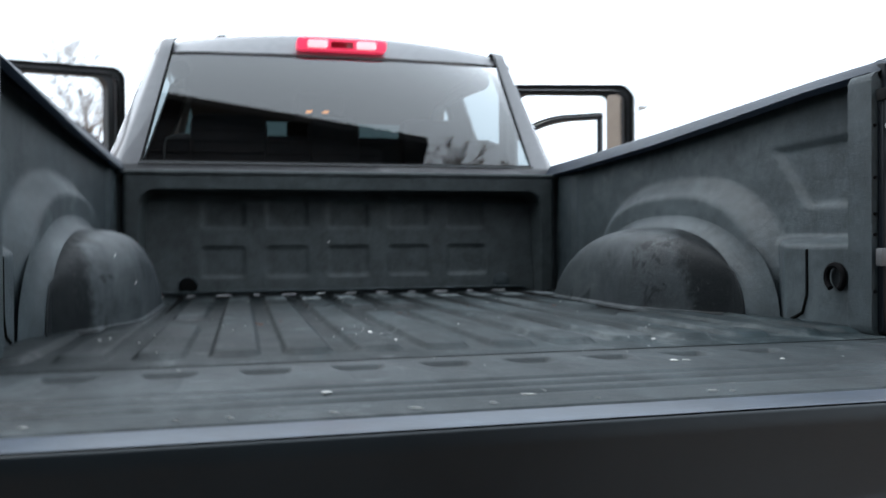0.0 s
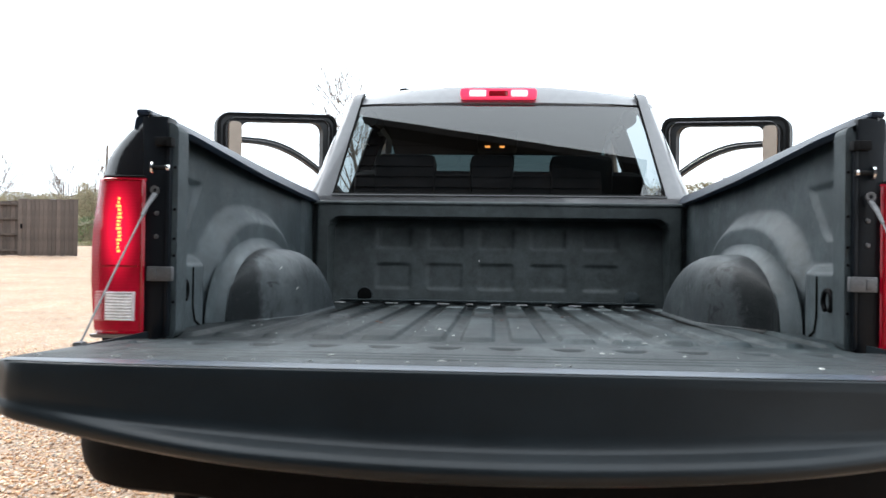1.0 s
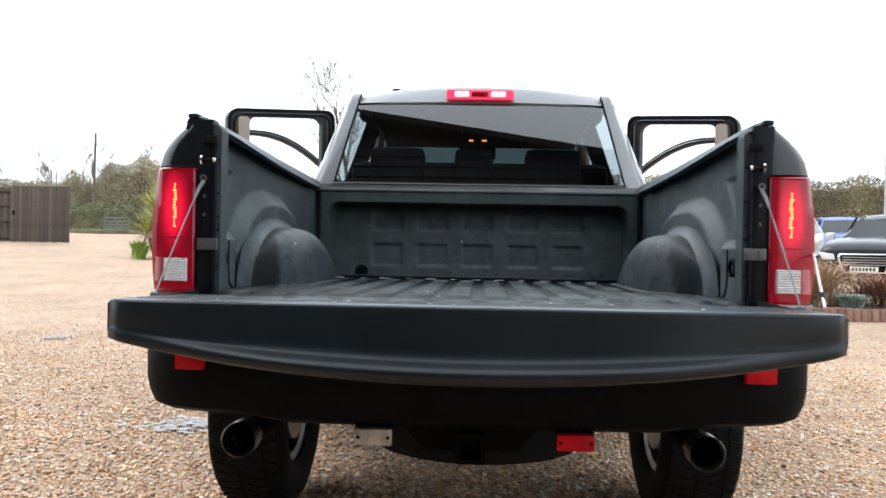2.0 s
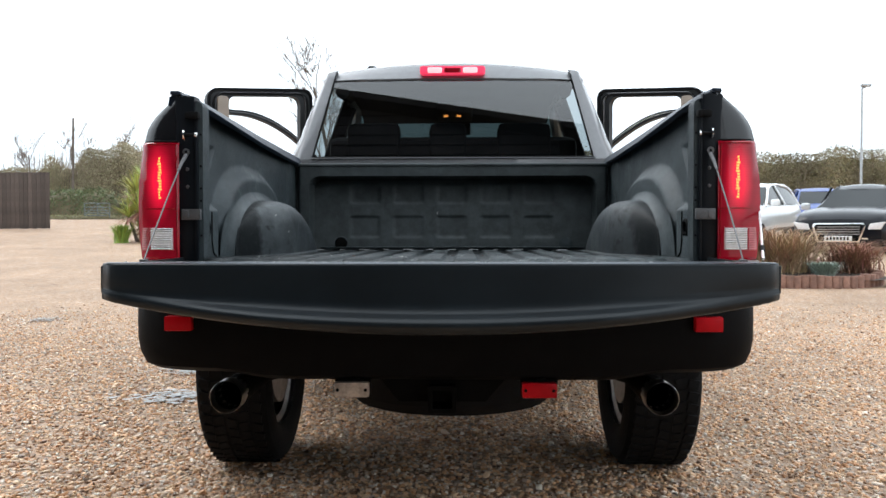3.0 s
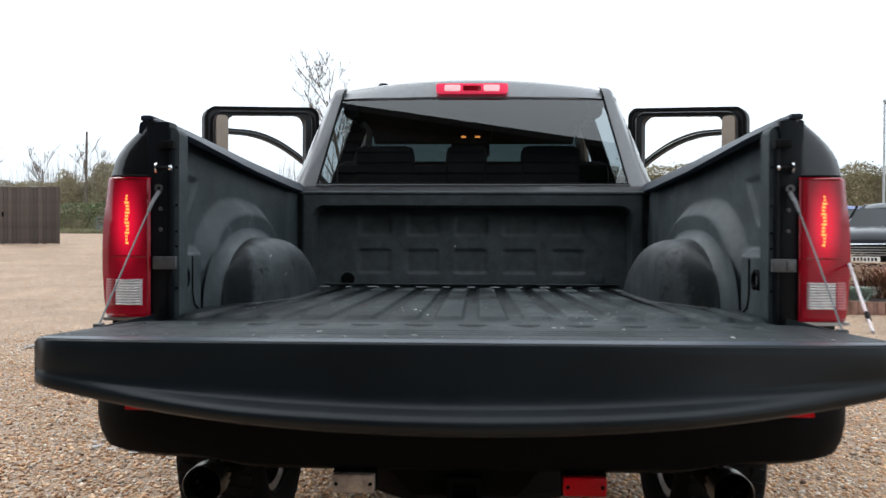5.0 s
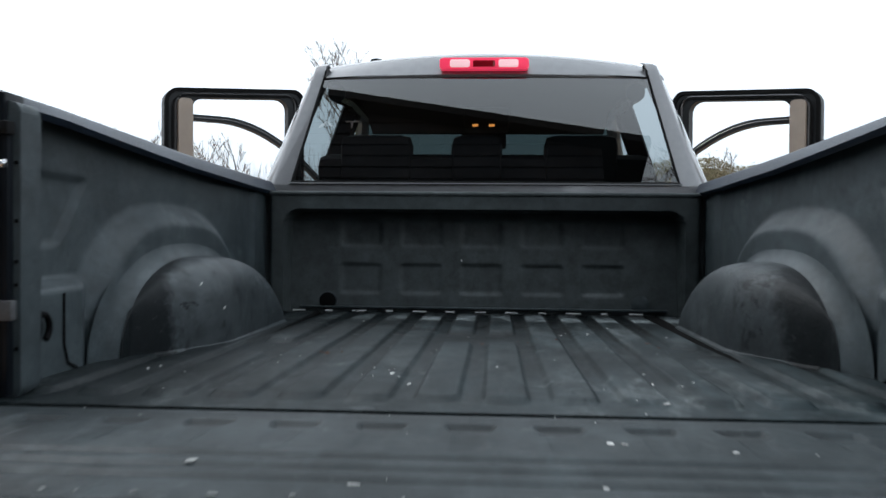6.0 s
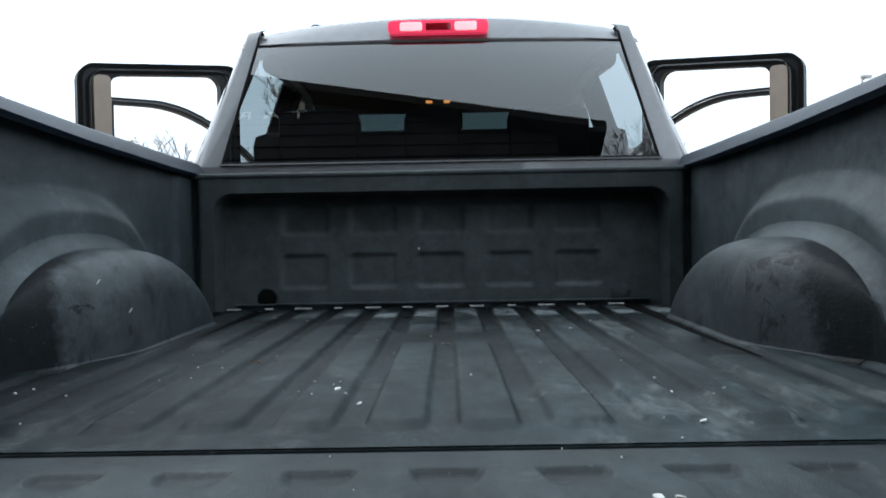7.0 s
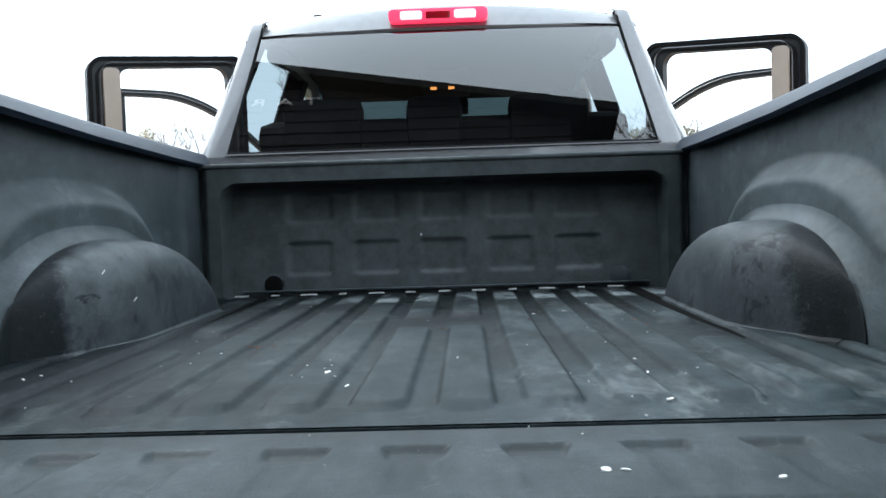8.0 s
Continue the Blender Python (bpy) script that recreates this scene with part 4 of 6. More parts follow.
# rear window: tinted pane and rubber
bm = B()
zs = [1.357 + (1.790 - 1.357) * i / 12 for i in range(13)]
rows = []
for z in zs:
    w = glass_w(z) + 0.002
    crown = [z + 0.020 * (1 - (-1 + 2 * k / 24) ** 2) * (z - 1.357) / 0.433 for k in range(25)]
    rows.append([(-w + 2 * w * k / 24, rear_y(zc) + 0.001, zc) for k, zc in enumerate(crown)])
sheet(bm, rows)
pane = part("rear_window", bm, TINT, truck, "dark tinted rear window reflecting sky and a roof edge", 60)
pane.visible_shadow = False
bm = B()
loop = [rows[0][k] for k in range(25)] + [r[24] for r in rows[1:]] + [rows[-1][k] for k in range(23, -1, -1)] + [r[0] for r in rows[-2::-1]]
tube(bm, [(x, y - 0.001, z) for x, y, z in loop], 0.0055, 6)
part("window_seal", bm, RUBBER, pane)
# high brake lamp
bm = B()
prism(bm, rounded(-0.18, 0.18, 1.822, 1.868, 0.014), "y", 1.992, 2.05, 0.005)
high = part("high_brake_lamp", bm, BRAKE_LENS, truck, "red high brake lamp with two clear lenses")
# clear lenses glow to stand for light bleeding from the brake lamp
for x in (-0.098, 0.098):
    bm = B()
    prism(bm, rounded(x - 0.040, x + 0.040, 1.829, 1.860, 0.008), "y", 1.987, 1.994, 0.002)
    for k in range(5):
        box(bm, (x - 0.034, 1.985, 1.831 + 0.0056 * k), (x + 0.034, 1.988, 1.8345 + 0.0056 * k), 0.001)
    part("clear_lens", bm, LIT_CLEAR, high, "clear cargo lamp lens")
bm = B()
box(bm, (-0.045, 1.988, 1.831), (0.045, 1.993, 1.857), 0.003)
part("centre_lens", bm, RED_DEEP, high)

# cabin
bm = B()
sheet(bm, [[(x, y, roof_z(x, y) - 0.05) for x in rx[2:-2]] for y in (2.1, 2.4, 2.8, 3.2)] + [[(x, 3.42, 1.738) for x in rx[2:-2]]])
part("headliner", solid(bm, 0.01), HEADLINER, truck)
bm = B()
box(bm, (-0.86, 1.93, 0.48), (0.86, 4.2, 0.56), 0.01)
part("cabin_floor", bm, CABIN, truck)


def seat(x, y, w, name, label):
    bm = B()
    box(bm, (x - w, y, 0.60), (x + w, y + 0.52, 0.86), 0.06)
    one = part(name, bm, CABIN, truck, label)
    bm = B()
    box(bm, (x - w, -0.07, 0.0), (x + w, 0.07, 0.60), 0.05, pose(0, y + 0.02, 0.80 if w < 0.4 else 0.90, 12, 0, 0))
    part("backrest", bm, CABIN, one)
    for hx0, hw in (((x, 0.14),) if w < 0.4 else ((-0.446, 0.15), (-0.028, 0.105), (0.40, 0.15))):
        bm = B()
        box(bm, (hx0 - hw, y - 0.19, 1.36), (hx0 + hw, y - 0.06, 1.565), 0.045)
        for k in (-0.05, 0.05):
            tube(bm, [(hx0 + k, y - 0.11, 1.28), (hx0 + k, y - 0.11, 1.40)], 0.006, 6)
        part("headrest", bm, CABIN, one)


seat(0, 2.22, 0.70, "rear_bench", "dark cloth rear bench with headrests")
seat(-0.50, 3.05, 0.27, "front_seat", "dark cloth front seat")
seat(0.50, 3.05, 0.27, "front_seat", "dark cloth front seat")
bm = B()
box(bm, (-0.80, 3.85, 0.85), (0.80, 4.25, 1.22), 0.06)
dash = part("dashboard", bm, CABIN, truck)
bm = B()
ringpts = [(-0.42 + 0.185 * math.cos(radians(a)), 3.72 + 0.07 * math.sin(radians(a)), 1.15 + 0.17 * math.sin(radians(a))) for a in range(0, 361, 15)]
tube(bm, ringpts, 0.016, 8, False)
tube(bm, [(-0.42, 3.72, 1.15), (-0.42, 3.9, 1.05)], 0.03, 8)
part("steering_wheel", bm, CABIN, dash)
bm = B()
box(bm, (-0.12, 2.98, 1.715), (0.12, 3.25, 1.82), 0.02)
console = part("overhead_console", bm, HEADLINER, truck)
for x in (-0.058, 0.028):
    bm = B()
    box(bm, (x - 0.015, 2.972, 1.718), (x + 0.015, 2.985, 1.731), 0.004)
    part("dome_lamp", bm, DOME, console, "lit amber dome lamp")
bm = B()
box(bm, (-0.15, 3.40, 1.645), (0.11, 3.43, 1.73), 0.012)
part("rear_view_mirror", bm, CABIN, truck)
# windscreen and front clip
bm = B()
sheet(bm, [[(x * w, y - 0.10 * x * x, z) for x in (-1, -0.75, -0.5, -0.25, 0, 0.25, 0.5, 0.75, 1)] for y, z, w in ((3.36, 1.825, 0.68), (3.65, 1.65, 0.72), (3.95, 1.45, 0.77), (4.28, 1.24, 0.82))])
screen = part("windscreen", bm, CLEAR, truck)
screen.visible_shadow = False
bm = B()
rows = []
for y, h, w in ((4.15, 1.23, 0.82), (4.4, 1.22, 0.82), (4.8, 1.20, 0.80), (5.15, 1.15, 0.76), (5.28, 1.06, 0.72)):
    rows.append([(x * w, y, h - 0.05 * abs(x) ** 3 + 0.02 * step(0.55, 0.4, abs(x))) for x in [k / 8 - 1 for k in range(17)]])
sheet(bm, rows)
part("bonnet", bm, PAINT, truck)
for s in (-1, 1):
    bm = B()
    rows = []
    for i in range(41):
        y = 4.02 + 1.28 * i / 40
        d = abs(y - AXLE_Y - 3.57)
        bot = 0.6 if d >= 0.48 else max(0.6, 0.43 + math.sqrt(0.48 ** 2 - d * d))
        nose = 0.14 * step(5.0, 5.3, y)
        rows.append([(s * (x - nose), y, bot + (1.17 - 0.1 * step(5.0, 5.3, y) - bot) * t) for x, t in ((0.985, 0), (1.0, 0.3), (0.985, 0.6), (0.95, 0.85), (0.88, 0.97), (0.80, 1.0))])
    sheet(bm, rows)
    part("front_wing", bm, PAINT, truck)
    bm = B()
    box(bm, (s * 0.60, 5.2, 0.88), (s * 0.86, 5.30, 1.04), 0.03)
    part("headlamp", bm, CLEAR_LENS, truck)
bm = B()
box(bm, (-0.58, 5.22, 0.72), (0.58, 5.33, 1.05), 0.03)
box(bm, (-0.03, 5.24, 0.72), (0.03, 5.35, 1.05), 0.01)
box(bm, (-0.58, 5.24, 0.87), (0.58, 5.35, 0.91), 0.01)
part("grille", bm, BLACK_PLASTIC, truck)
# bumper shape reaches down to block light from the front
bm = B()
box(bm, (-0.95, 5.22, 0.32), (0.95, 5.45, 0.70), 0.06)
part("front_bumper", bm, PAINT, truck)


def door(s, hinge_y, front):
    """An open door, seen from its trimmed inner side."""
    ox, up = (0.937, 0.006) if s < 0 else (0.932, -0.005)

    def P(u, z, d):
        return (s * (ox + 0.815 * u + 0.58 * d), hinge_y - 0.58 * u + 0.815 * d, z + up)

    length = 1.02 if front else 0.705
    bm = B()
    lower = rounded(0.0, length, 0.50, 1.31, 0.05)
    vs = sheet(bm, [[P(u, z, d) for u, z in lower] for d in (0.0, 0.02, 0.11, 0.13)], True)
    caps(bm, vs)
    one = part("front_door" if front else "rear_door", bm, PAINT, truck, "open door with dark window frame and beige trim")
    bm = B()
    inset = rounded(0.05, length - 0.05, 0.56, 1.28, 0.05)
    vs = sheet(bm, [[P(u, z, d) for u, z in inset] for d in (-0.02, 0.004)], True)
    caps(bm, vs)
    part("inner_panel", bm, BEIGE, one, "beige inner door panel")
    bm = B()
    if front:
        n = 24
        def top(u, off):
            return 1.30 + (0.543 - off) * math.sin(math.pi / 2 * min(1, max(0, (u - off * 0.6) / 0.80))) ** 0.85
        us = [length * k / n for k in range(n + 1)]
        sheet(bm, [[P(u, top(u, o), d) for u in us] for o, d in ((0.0, 0.0), (0.0, 0.05), (0.037, 0.05), (0.037, 0.0), (0.0, 0.0))])
        sheet(bm, [[P(u, z, d) for z in (1.30, 1.5, 1.7, 1.815)] for u, d in ((length, 0), (length, 0.05), (length - 0.030, 0.05), (length - 0.030, 0), (length, 0))])
    else:
        tilt = lambda u, z: z - 0.055 * u / 0.705 * step(1.3, 1.8, z)
        ring(bm, rounded(0, length, 1.27, 1.882, 0.065), rounded(0.088, length - 0.128, 1.33, 1.836, 0.06), lambda u, v, k: P(u, tilt(u, v), 0.05 * k))
    if front:
        # highlight along the door arch put in as a paler tube
        b2 = B()
        tube(b2, [P(u, top(u, 0.018), -0.003) for u in us], 0.004, 6, False)
        part("highlight_strip", b2, STRIP, one, "thin seal strip, paled for the frame's highlight")
    part("window_frame", bm, FRAME, one, "black window frame")
    if not front:
        bm = B()
        for a, b in ((0.0, 0.016), (0.030, 0.040)):
            ring(bm, rounded(a + 0.004, length - a - 0.004, 1.275, 1.884 - a, 0.06), rounded(b + 0.004, length - b - 0.004, 1.285, 1.884 - b, 0.05), lambda u, v, k: P(u, tilt(u, v), -0.008 + 0.01 * k))
        part("door_seal", bm, RUBBER, one)
        # highlight of the inner seal put into this strip's paler colour
        bm = B()
        edge = rounded(0.052, length - 0.052, 1.29, 1.856, 0.055)
        tube(bm, [P(u, tilt(u, v), -0.004) for u, v in edge + edge[:1]], 0.0045, 6, False)
        part("highlight_strip", bm, STRIP, one, "thin seal strip, paled for the frame's highlight")
    if not front:
        bm = B()
        loop = rounded(length - 0.131, length - 0.062, 1.28, 1.785, 0.022)
        vs = sheet(bm, [[P(u, z, d) for u, z in loop] for d in (-0.022, 0.006)], True)
        caps(bm, vs)
        part("pillar_trim", bm, BEIGE, one, "beige pillar trim")


for s in (-1, 1):
    door(s, 2.87, False)
    door(s, 4.0, True)

# ---- the yard ----
def tinted(m, amount):
    """Vary a material's brightness and hue from piece to piece of one joined mesh."""
    n, l = m.node_tree.nodes, m.node_tree.links
    p = n["Principled BSDF"]
    src = p.inputs["Base Color"].links[0].from_socket
    geo, hsv = n.new("ShaderNodeNewGeometry"), n.new("ShaderNodeHueSaturation")
    a, b = n.new("ShaderNodeMapRange"), n.new("ShaderNodeMapRange")
    a.inputs[3].default_value, a.inputs[4].default_value = 1 - amount, 1 + amount
    frac = n.new("ShaderNodeMath")
    frac.operation = "FRACT"
    mul = n.new("ShaderNodeMath")
    mul.operation = "MULTIPLY"
    mul.inputs[1].default_value = 17.3
    l.new(geo.outputs["Random Per Island"], a.inputs[0])
    l.new(geo.outputs["Random Per Island"], mul.inputs[0])
    l.new(mul.outputs[0], frac.inputs[0])
    b.inputs[3].default_value, b.inputs[4].default_value = 0.5 - 0.035, 0.5 + 0.035
    l.new(frac.outputs[0], b.inputs[0])
    l.new(a.outputs[0], hsv.inputs["Value"])
    l.new(b.outputs[0], hsv.inputs["Hue"])
    l.new(src, hsv.inputs["Color"])
    l.new(hsv.outputs[0], p.inputs["Base Color"])
    return m


def gravel_material():
    m = mat("gravel_ground", (0.46, 0.31, 0.215), 0.8, vary=0.28, scale=0.5)
    n, l = m.node_tree.nodes, m.node_tree.links
    p = n["Principled BSDF"]
    src = p.inputs["Base Color"].links[0].from_socket
    tc, cell, hue, mix, bump = n.new("ShaderNodeTexCoord"), n.new("ShaderNodeTexVoronoi"), n.new("ShaderNodeSeparateColor"), n.new("ShaderNodeMix"), n.new("ShaderNodeBump")
    cell.inputs["Scale"].default_value = 70
    l.new(tc.outputs["Object"], cell.inputs["Vector"])
    l.new(cell.outputs["Color"], hue.inputs[0])
    ramp = n.new("ShaderNodeValToRGB")
    e = ramp.color_ramp.elements
    e[0].position, e[0].color = 0.0, (0.16, 0.11, 0.08, 1)
    e[1].position, e[1].color = 1.0, (0.68, 0.56, 0.45, 1)
    for pos, c in ((0.3, (0.38, 0.245, 0.155, 1)), (0.6, (0.50, 0.335, 0.22, 1)), (0.8, (0.40, 0.33, 0.28, 1))):
        k = e.new(pos)
        k.color = c
    l.new(hue.outputs[0], ramp.inputs[0])
    mix.data_type, mix.inputs[0].default_value = "RGBA", 0.8
    l.new(src, mix.inputs[6])
    l.new(ramp.outputs[0], mix.inputs[7])
    soft, fade, toned = n.new("ShaderNodeTexNoise"), n.new("ShaderNodeMapRange"), n.new("ShaderNodeHueSaturation")
    soft.inputs["Scale"].default_value, soft.inputs["Detail"].default_value, soft.inputs["Roughness"].default_value = 0.9, 12, 0.78
    l.new(tc.outputs["Object"], soft.inputs["Vector"])
    for k, v in ((1, 0.35), (2, 0.65), (3, 0.66), (4, 1.04)):
        fade.inputs[k].default_value = v
    l.new(soft.outputs["Fac"], fade.inputs[0])
    toned.inputs["Saturation"].default_value = 1.12
    l.new(fade.outputs[0], toned.inputs["Value"])
    l.new(mix.outputs[2], toned.inputs["Color"])
    l.new(toned.outputs[0], p.inputs["Base Color"])
    bump.inputs["Strength"].default_value, bump.inputs["Distance"].default_value = 1.0, 0.009
    bump.invert = True
    l.new(cell.outputs["Distance"], bump.inputs["Height"])
    l.new(bump.outputs[0], p.inputs["Normal"])
    return m


GRAVEL = gravel_material()
PEBBLE = mat("pebbles", (0.56, 0.355, 0.22), 0.55, vary=0.25, scale=3, bump=0.2, grain=150)
stone, per, blend_in = PEBBLE.node_tree.nodes.new("ShaderNodeValToRGB"), PEBBLE.node_tree.nodes.new("ShaderNodeNewGeometry"), PEBBLE.node_tree.nodes["Principled BSDF"]
for k, (pos, c) in enumerate(((0.0, (0.11, 0.06, 0.036)), (0.14, (0.49, 0.24, 0.11)), (0.34, (0.69, 0.40, 0.21)), (0.52, (0.76, 0.55, 0.36)), (0.68, (0.46, 0.38, 0.32)), (0.80, (0.63, 0.34, 0.17)), (0.92, (0.82, 0.74, 0.63)), (1.0, (0.24, 0.18, 0.14)))):
    e = stone.color_ramp.elements[k] if k < 2 else stone.color_ramp.elements.new(pos)
    e.position, e.color = pos, (*c, 1)
PEBBLE.node_tree.links.new(per.outputs["Random Per Island"], stone.inputs[0])
PEBBLE.node_tree.links.new(stone.outputs[0], blend_in.inputs["Base Color"])
WATER = mat("puddle_water", (0.30, 0.29, 0.28), 0.30, vary=0.4, scale=20, spec=0.9)
WOOD = mat("weathered_boards", (0.080, 0.060, 0.050), 0.85, vary=0.35, scale=3, bump=0.5, grain=40, random_tint=0.25)
WOOD_RED = mat("stained_logs", (0.23, 0.12, 0.085), 0.8, vary=0.35, scale=8, bump=0.4, grain=50, random_tint=0.2)
CLADDING = mat("black_cladding", (0.045, 0.045, 0.048), 0.8, vary=0.3, scale=2, spec=0.05)
SLATE = mat("roof_sheet", (0.02, 0.02, 0.02), 0.7, vary=0.3, scale=2, spec=0.1)
SIGN_WHITE = mat("sign_letters", (0.85, 0.85, 0.85), 0.5)
BARK = mat("bark", (0.13, 0.105, 0.085), 0.9, vary=0.3, scale=6, bump=0.5, grain=30)
TWIG = mat("twigs", (0.15, 0.115, 0.09), 0.9, vary=0.2, scale=3)
LEAF_GREEN = tinted(mat("hedge_leaves", (0.105, 0.13, 0.052), 0.6, vary=0.35, scale=0.6), 0.35)
LEAF_BROWN = tinted(mat("winter_scrub", (0.33, 0.285, 0.18), 0.7, vary=0.4, scale=0.4), 0.24)
LEAF_OLIVE = tinted(mat("olive_hedge_leaves", (0.225, 0.190, 0.100), 0.7, vary=0.45, scale=0.35), 0.22)
LEAF_VERGE = tinted(mat("verge_grass", (0.17, 0.165, 0.075), 0.7, vary=0.4, scale=0.5), 0.25)
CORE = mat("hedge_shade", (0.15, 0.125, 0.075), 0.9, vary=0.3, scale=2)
BLADE = tinted(mat("green_blades", (0.40, 0.44, 0.12), 0.5, vary=0.2, scale=3), 0.35)
BLADE_GRASS = tinted(mat("grass_blades", (0.25, 0.36, 0.07), 0.6, vary=0.2, scale=3), 0.3)
BLADE_BROWN = tinted(mat("dry_blades", (0.33, 0.18, 0.115), 0.7, vary=0.2, scale=3), 0.4)
BLADE_STRAW = tinted(mat("straw_blades", (0.40, 0.275, 0.165), 0.7, vary=0.2, scale=3), 0.35)
BLADE_BLUE = tinted(mat("blue_fescue", (0.42, 0.50, 0.43), 0.7, vary=0.2, scale=3), 0.3)
GALV = mat("galvanised_steel", (0.14, 0.16, 0.155), 0.5, 0.4, vary=0.2, scale=5)
LAMP_POST = mat("painted_steel", (0.42, 0.44, 0.45), 0.45, 0.6, vary=0.2, scale=5)
SOIL = mat("soil", (0.06, 0.045, 0.035), 0.95, vary=0.3, scale=5, bump=0.6, grain=40)


def ground_z(x, y):
    a = max(0.0, y - 5.0)
    side = step(0, -12, x)
    k = 0.05 + 0.008 * side
    rise = k * (math.sqrt(a * a + 1) - 1)
    return rise if y < 22 else k * (math.sqrt(290) - 1) + (0.02 + 0.010 * side) * min(y - 22, 40)


def dimple(x, y):
    return 0.006 * noise.noise((x * 0.9, y * 0.9, 3.1)) + 0.004 * noise.noise((x * 3.1, y * 3.1, 7.7))


gxs = [-900, -300, -120, -60] + [-40 + 2 * i for i in range(17)] + [-7 + 0.25 * i for i in range(57)] + [8 + 2 * i for i in range(17)] + [60, 120, 300, 900]
gys = [-900, -300, -100, -40, -20, -10, -5] + [-4 + 0.25 * i for i in range(50)] + [8.5 + 1.5 * i for i in range(16)] + [34, 36, 40, 45, 50, 56, 62, 80, 150, 400, 900, 2500]
bm = B()
sheet(bm, [[(x, y, ground_z(x, y) + (dimple(x, y) if abs(x) < 8 and -4 < y < 9 else 0)) for x in gxs] for y in gys])
tagged(part("ground", bm, GRAVEL), "pale brown pea gravel yard rising gently away", "ground", kind="structure")


def from_arrays(name, co, faces, material, parent=None, smooth=False):
    me = bpy.data.meshes.new(name)
    me.from_pydata(co.tolist() if hasattr(co, "tolist") else co, [], faces.tolist() if hasattr(faces, "tolist") else faces)
    me.materials.append(material)
    if smooth:
        me.polygons.foreach_set("use_smooth", [True] * len(me.polygons))
    ob = new(name, me)
    ob.parent = parent
    return ob


# loose pebbles on the part of the yard that the camera comes close to
rng = np.random.default_rng(5)
N = 270000
px, py = rng.uniform(-5.0, 5.0, N), rng.uniform(-1.9, 8.5, N)
keep = rng.uniform(0, 1, N) < np.clip(1.12 - 0.135 * (py + 1.0), 0.0, 1) * np.clip((2.6 + 0.42 * (py + 2) - np.abs(px)) / 0.8, 0, 1)
px, py = px[keep], py[keep]
pz = np.array([dimple(a, b) + ground_z(a, b) for a, b in zip(px, py)]) + 0.002
M = len(px)
iv = np.array([[a, b, c] for a in (-1, 1) for b in (-1, 1) for c in (-1, 1)]) * 0.72
iff = np.array([[0, 1, 3, 2], [4, 6, 7, 5], [0, 4, 5, 1], [2, 3, 7, 6], [0, 2, 6, 4], [1, 5, 7, 3]])
size = rng.gamma(7, 0.00078, M)[:, None] + 0.0026
ax = np.stack([size[:, 0] * rng.uniform(0.9, 1.5, M), size[:, 0] * rng.uniform(0.7, 1.1, M), size[:, 0] * rng.uniform(0.45, 0.8, M)], 1)
ang = rng.uniform(0, 6.28, M)
tip = rng.uniform(-0.5, 0.5, M)
v = iv[None] * ax[:, None, :] * rng.uniform(0.7, 1.25, (M, 8, 1))
c, s_ = np.cos(tip)[:, None], np.sin(tip)[:, None]
v = np.stack([v[..., 0] * c - v[..., 2] * s_, v[..., 1], v[..., 0] * s_ + v[..., 2] * c], -1)
c, s_ = np.cos(ang)[:, None], np.sin(ang)[:, None]
v = np.stack([v[..., 0] * c - v[..., 1] * s_ + px[:, None], v[..., 0] * s_ + v[..., 1] * c + py[:, None], v[..., 2] + pz[:, None]], -1)
faces = (iff[None] + 8 * np.arange(M)[:, None, None]).reshape(-1, 4)
tagged(from_arrays("gravel_pebbles", v.reshape(-1, 3), faces, PEBBLE, None, True), "loose brown and grey pea gravel stones", "gravel", kind="stuff")

# shallow puddles, broken up by stones
for x, y, a, b, seed in ((-1.61, 2.1, 0.26, 0.24, 1), (-4.3, 5.9, 0.16, 0.2, 2), (-1.75, 2.95, 0.22, 0.2, 5)):
    bm = B()
    rr = random.Random(seed)
    for q in range(170):
        qx, qy = x + a * rr.gauss(0, 0.50), y + b * rr.gauss(0, 0.42)
        qa, qb = a * rr.uniform(0.02, 0.11), b * rr.uniform(0.02, 0.09)
        loop = []
        for k in range(28):
            t = 2 * math.pi * k / 28
            r = 1 + 0.6 * noise.noise((math.cos(t) * 1.6 + q * 9, math.sin(t) * 1.6, seed)) + 0.4 * noise.noise((math.cos(t) * 5 + q, math.sin(t) * 5, 2))
            loop.append(bm.verts.new((qx + qa * r * math.cos(t), qy + qb * r * math.sin(t), 0.0100 + 0.00004 * q + ground_z(qx, qy))))
        bm.faces.new(loop)
    tagged(part("puddle", bm, WATER), "shallow puddle among gravel mirroring white sky", "puddle", kind="stuff")

# ---- barn behind the camera, seen in the rear window ----
barn = thing("barn", "black clad barn with sloping roof edge", "building")
bm = B()
BY, BX = -4.6, 1.52
roof_at = lambda x: 7.12 - 0.197 * x if x > -6 else 8.302 + 0.19 * (x + 6)
outline = [(BX, 0.0), (BX, roof_at(BX)), (-6, roof_at(-6)), (-14, roof_at(-14)), (-14, 0.0)]
prism(bm, outline, "y", BY - 9, BY)
part("wall", bm, CLADDING, barn)
k = 0
while k * 0.2 < 8.0:
    z = 0.1 + k * 0.2
    lo_x = -14 if z < roof_at(-14) else -6 - (8.30 - z) / 0.19
    hi_x = BX if z < roof_at(BX) else (7.12 - z) / 0.197
    if hi_x - lo_x > 0.3:
        bm = B()
        prism(bm, [(BY, z), (BY + 0.035, z), (BY + 0.012, z + 0.21), (BY, z + 0.21)], "x", lo_x, hi_x)
        part("board", bm, CLADDING, barn, smooth=0)
    k += 1
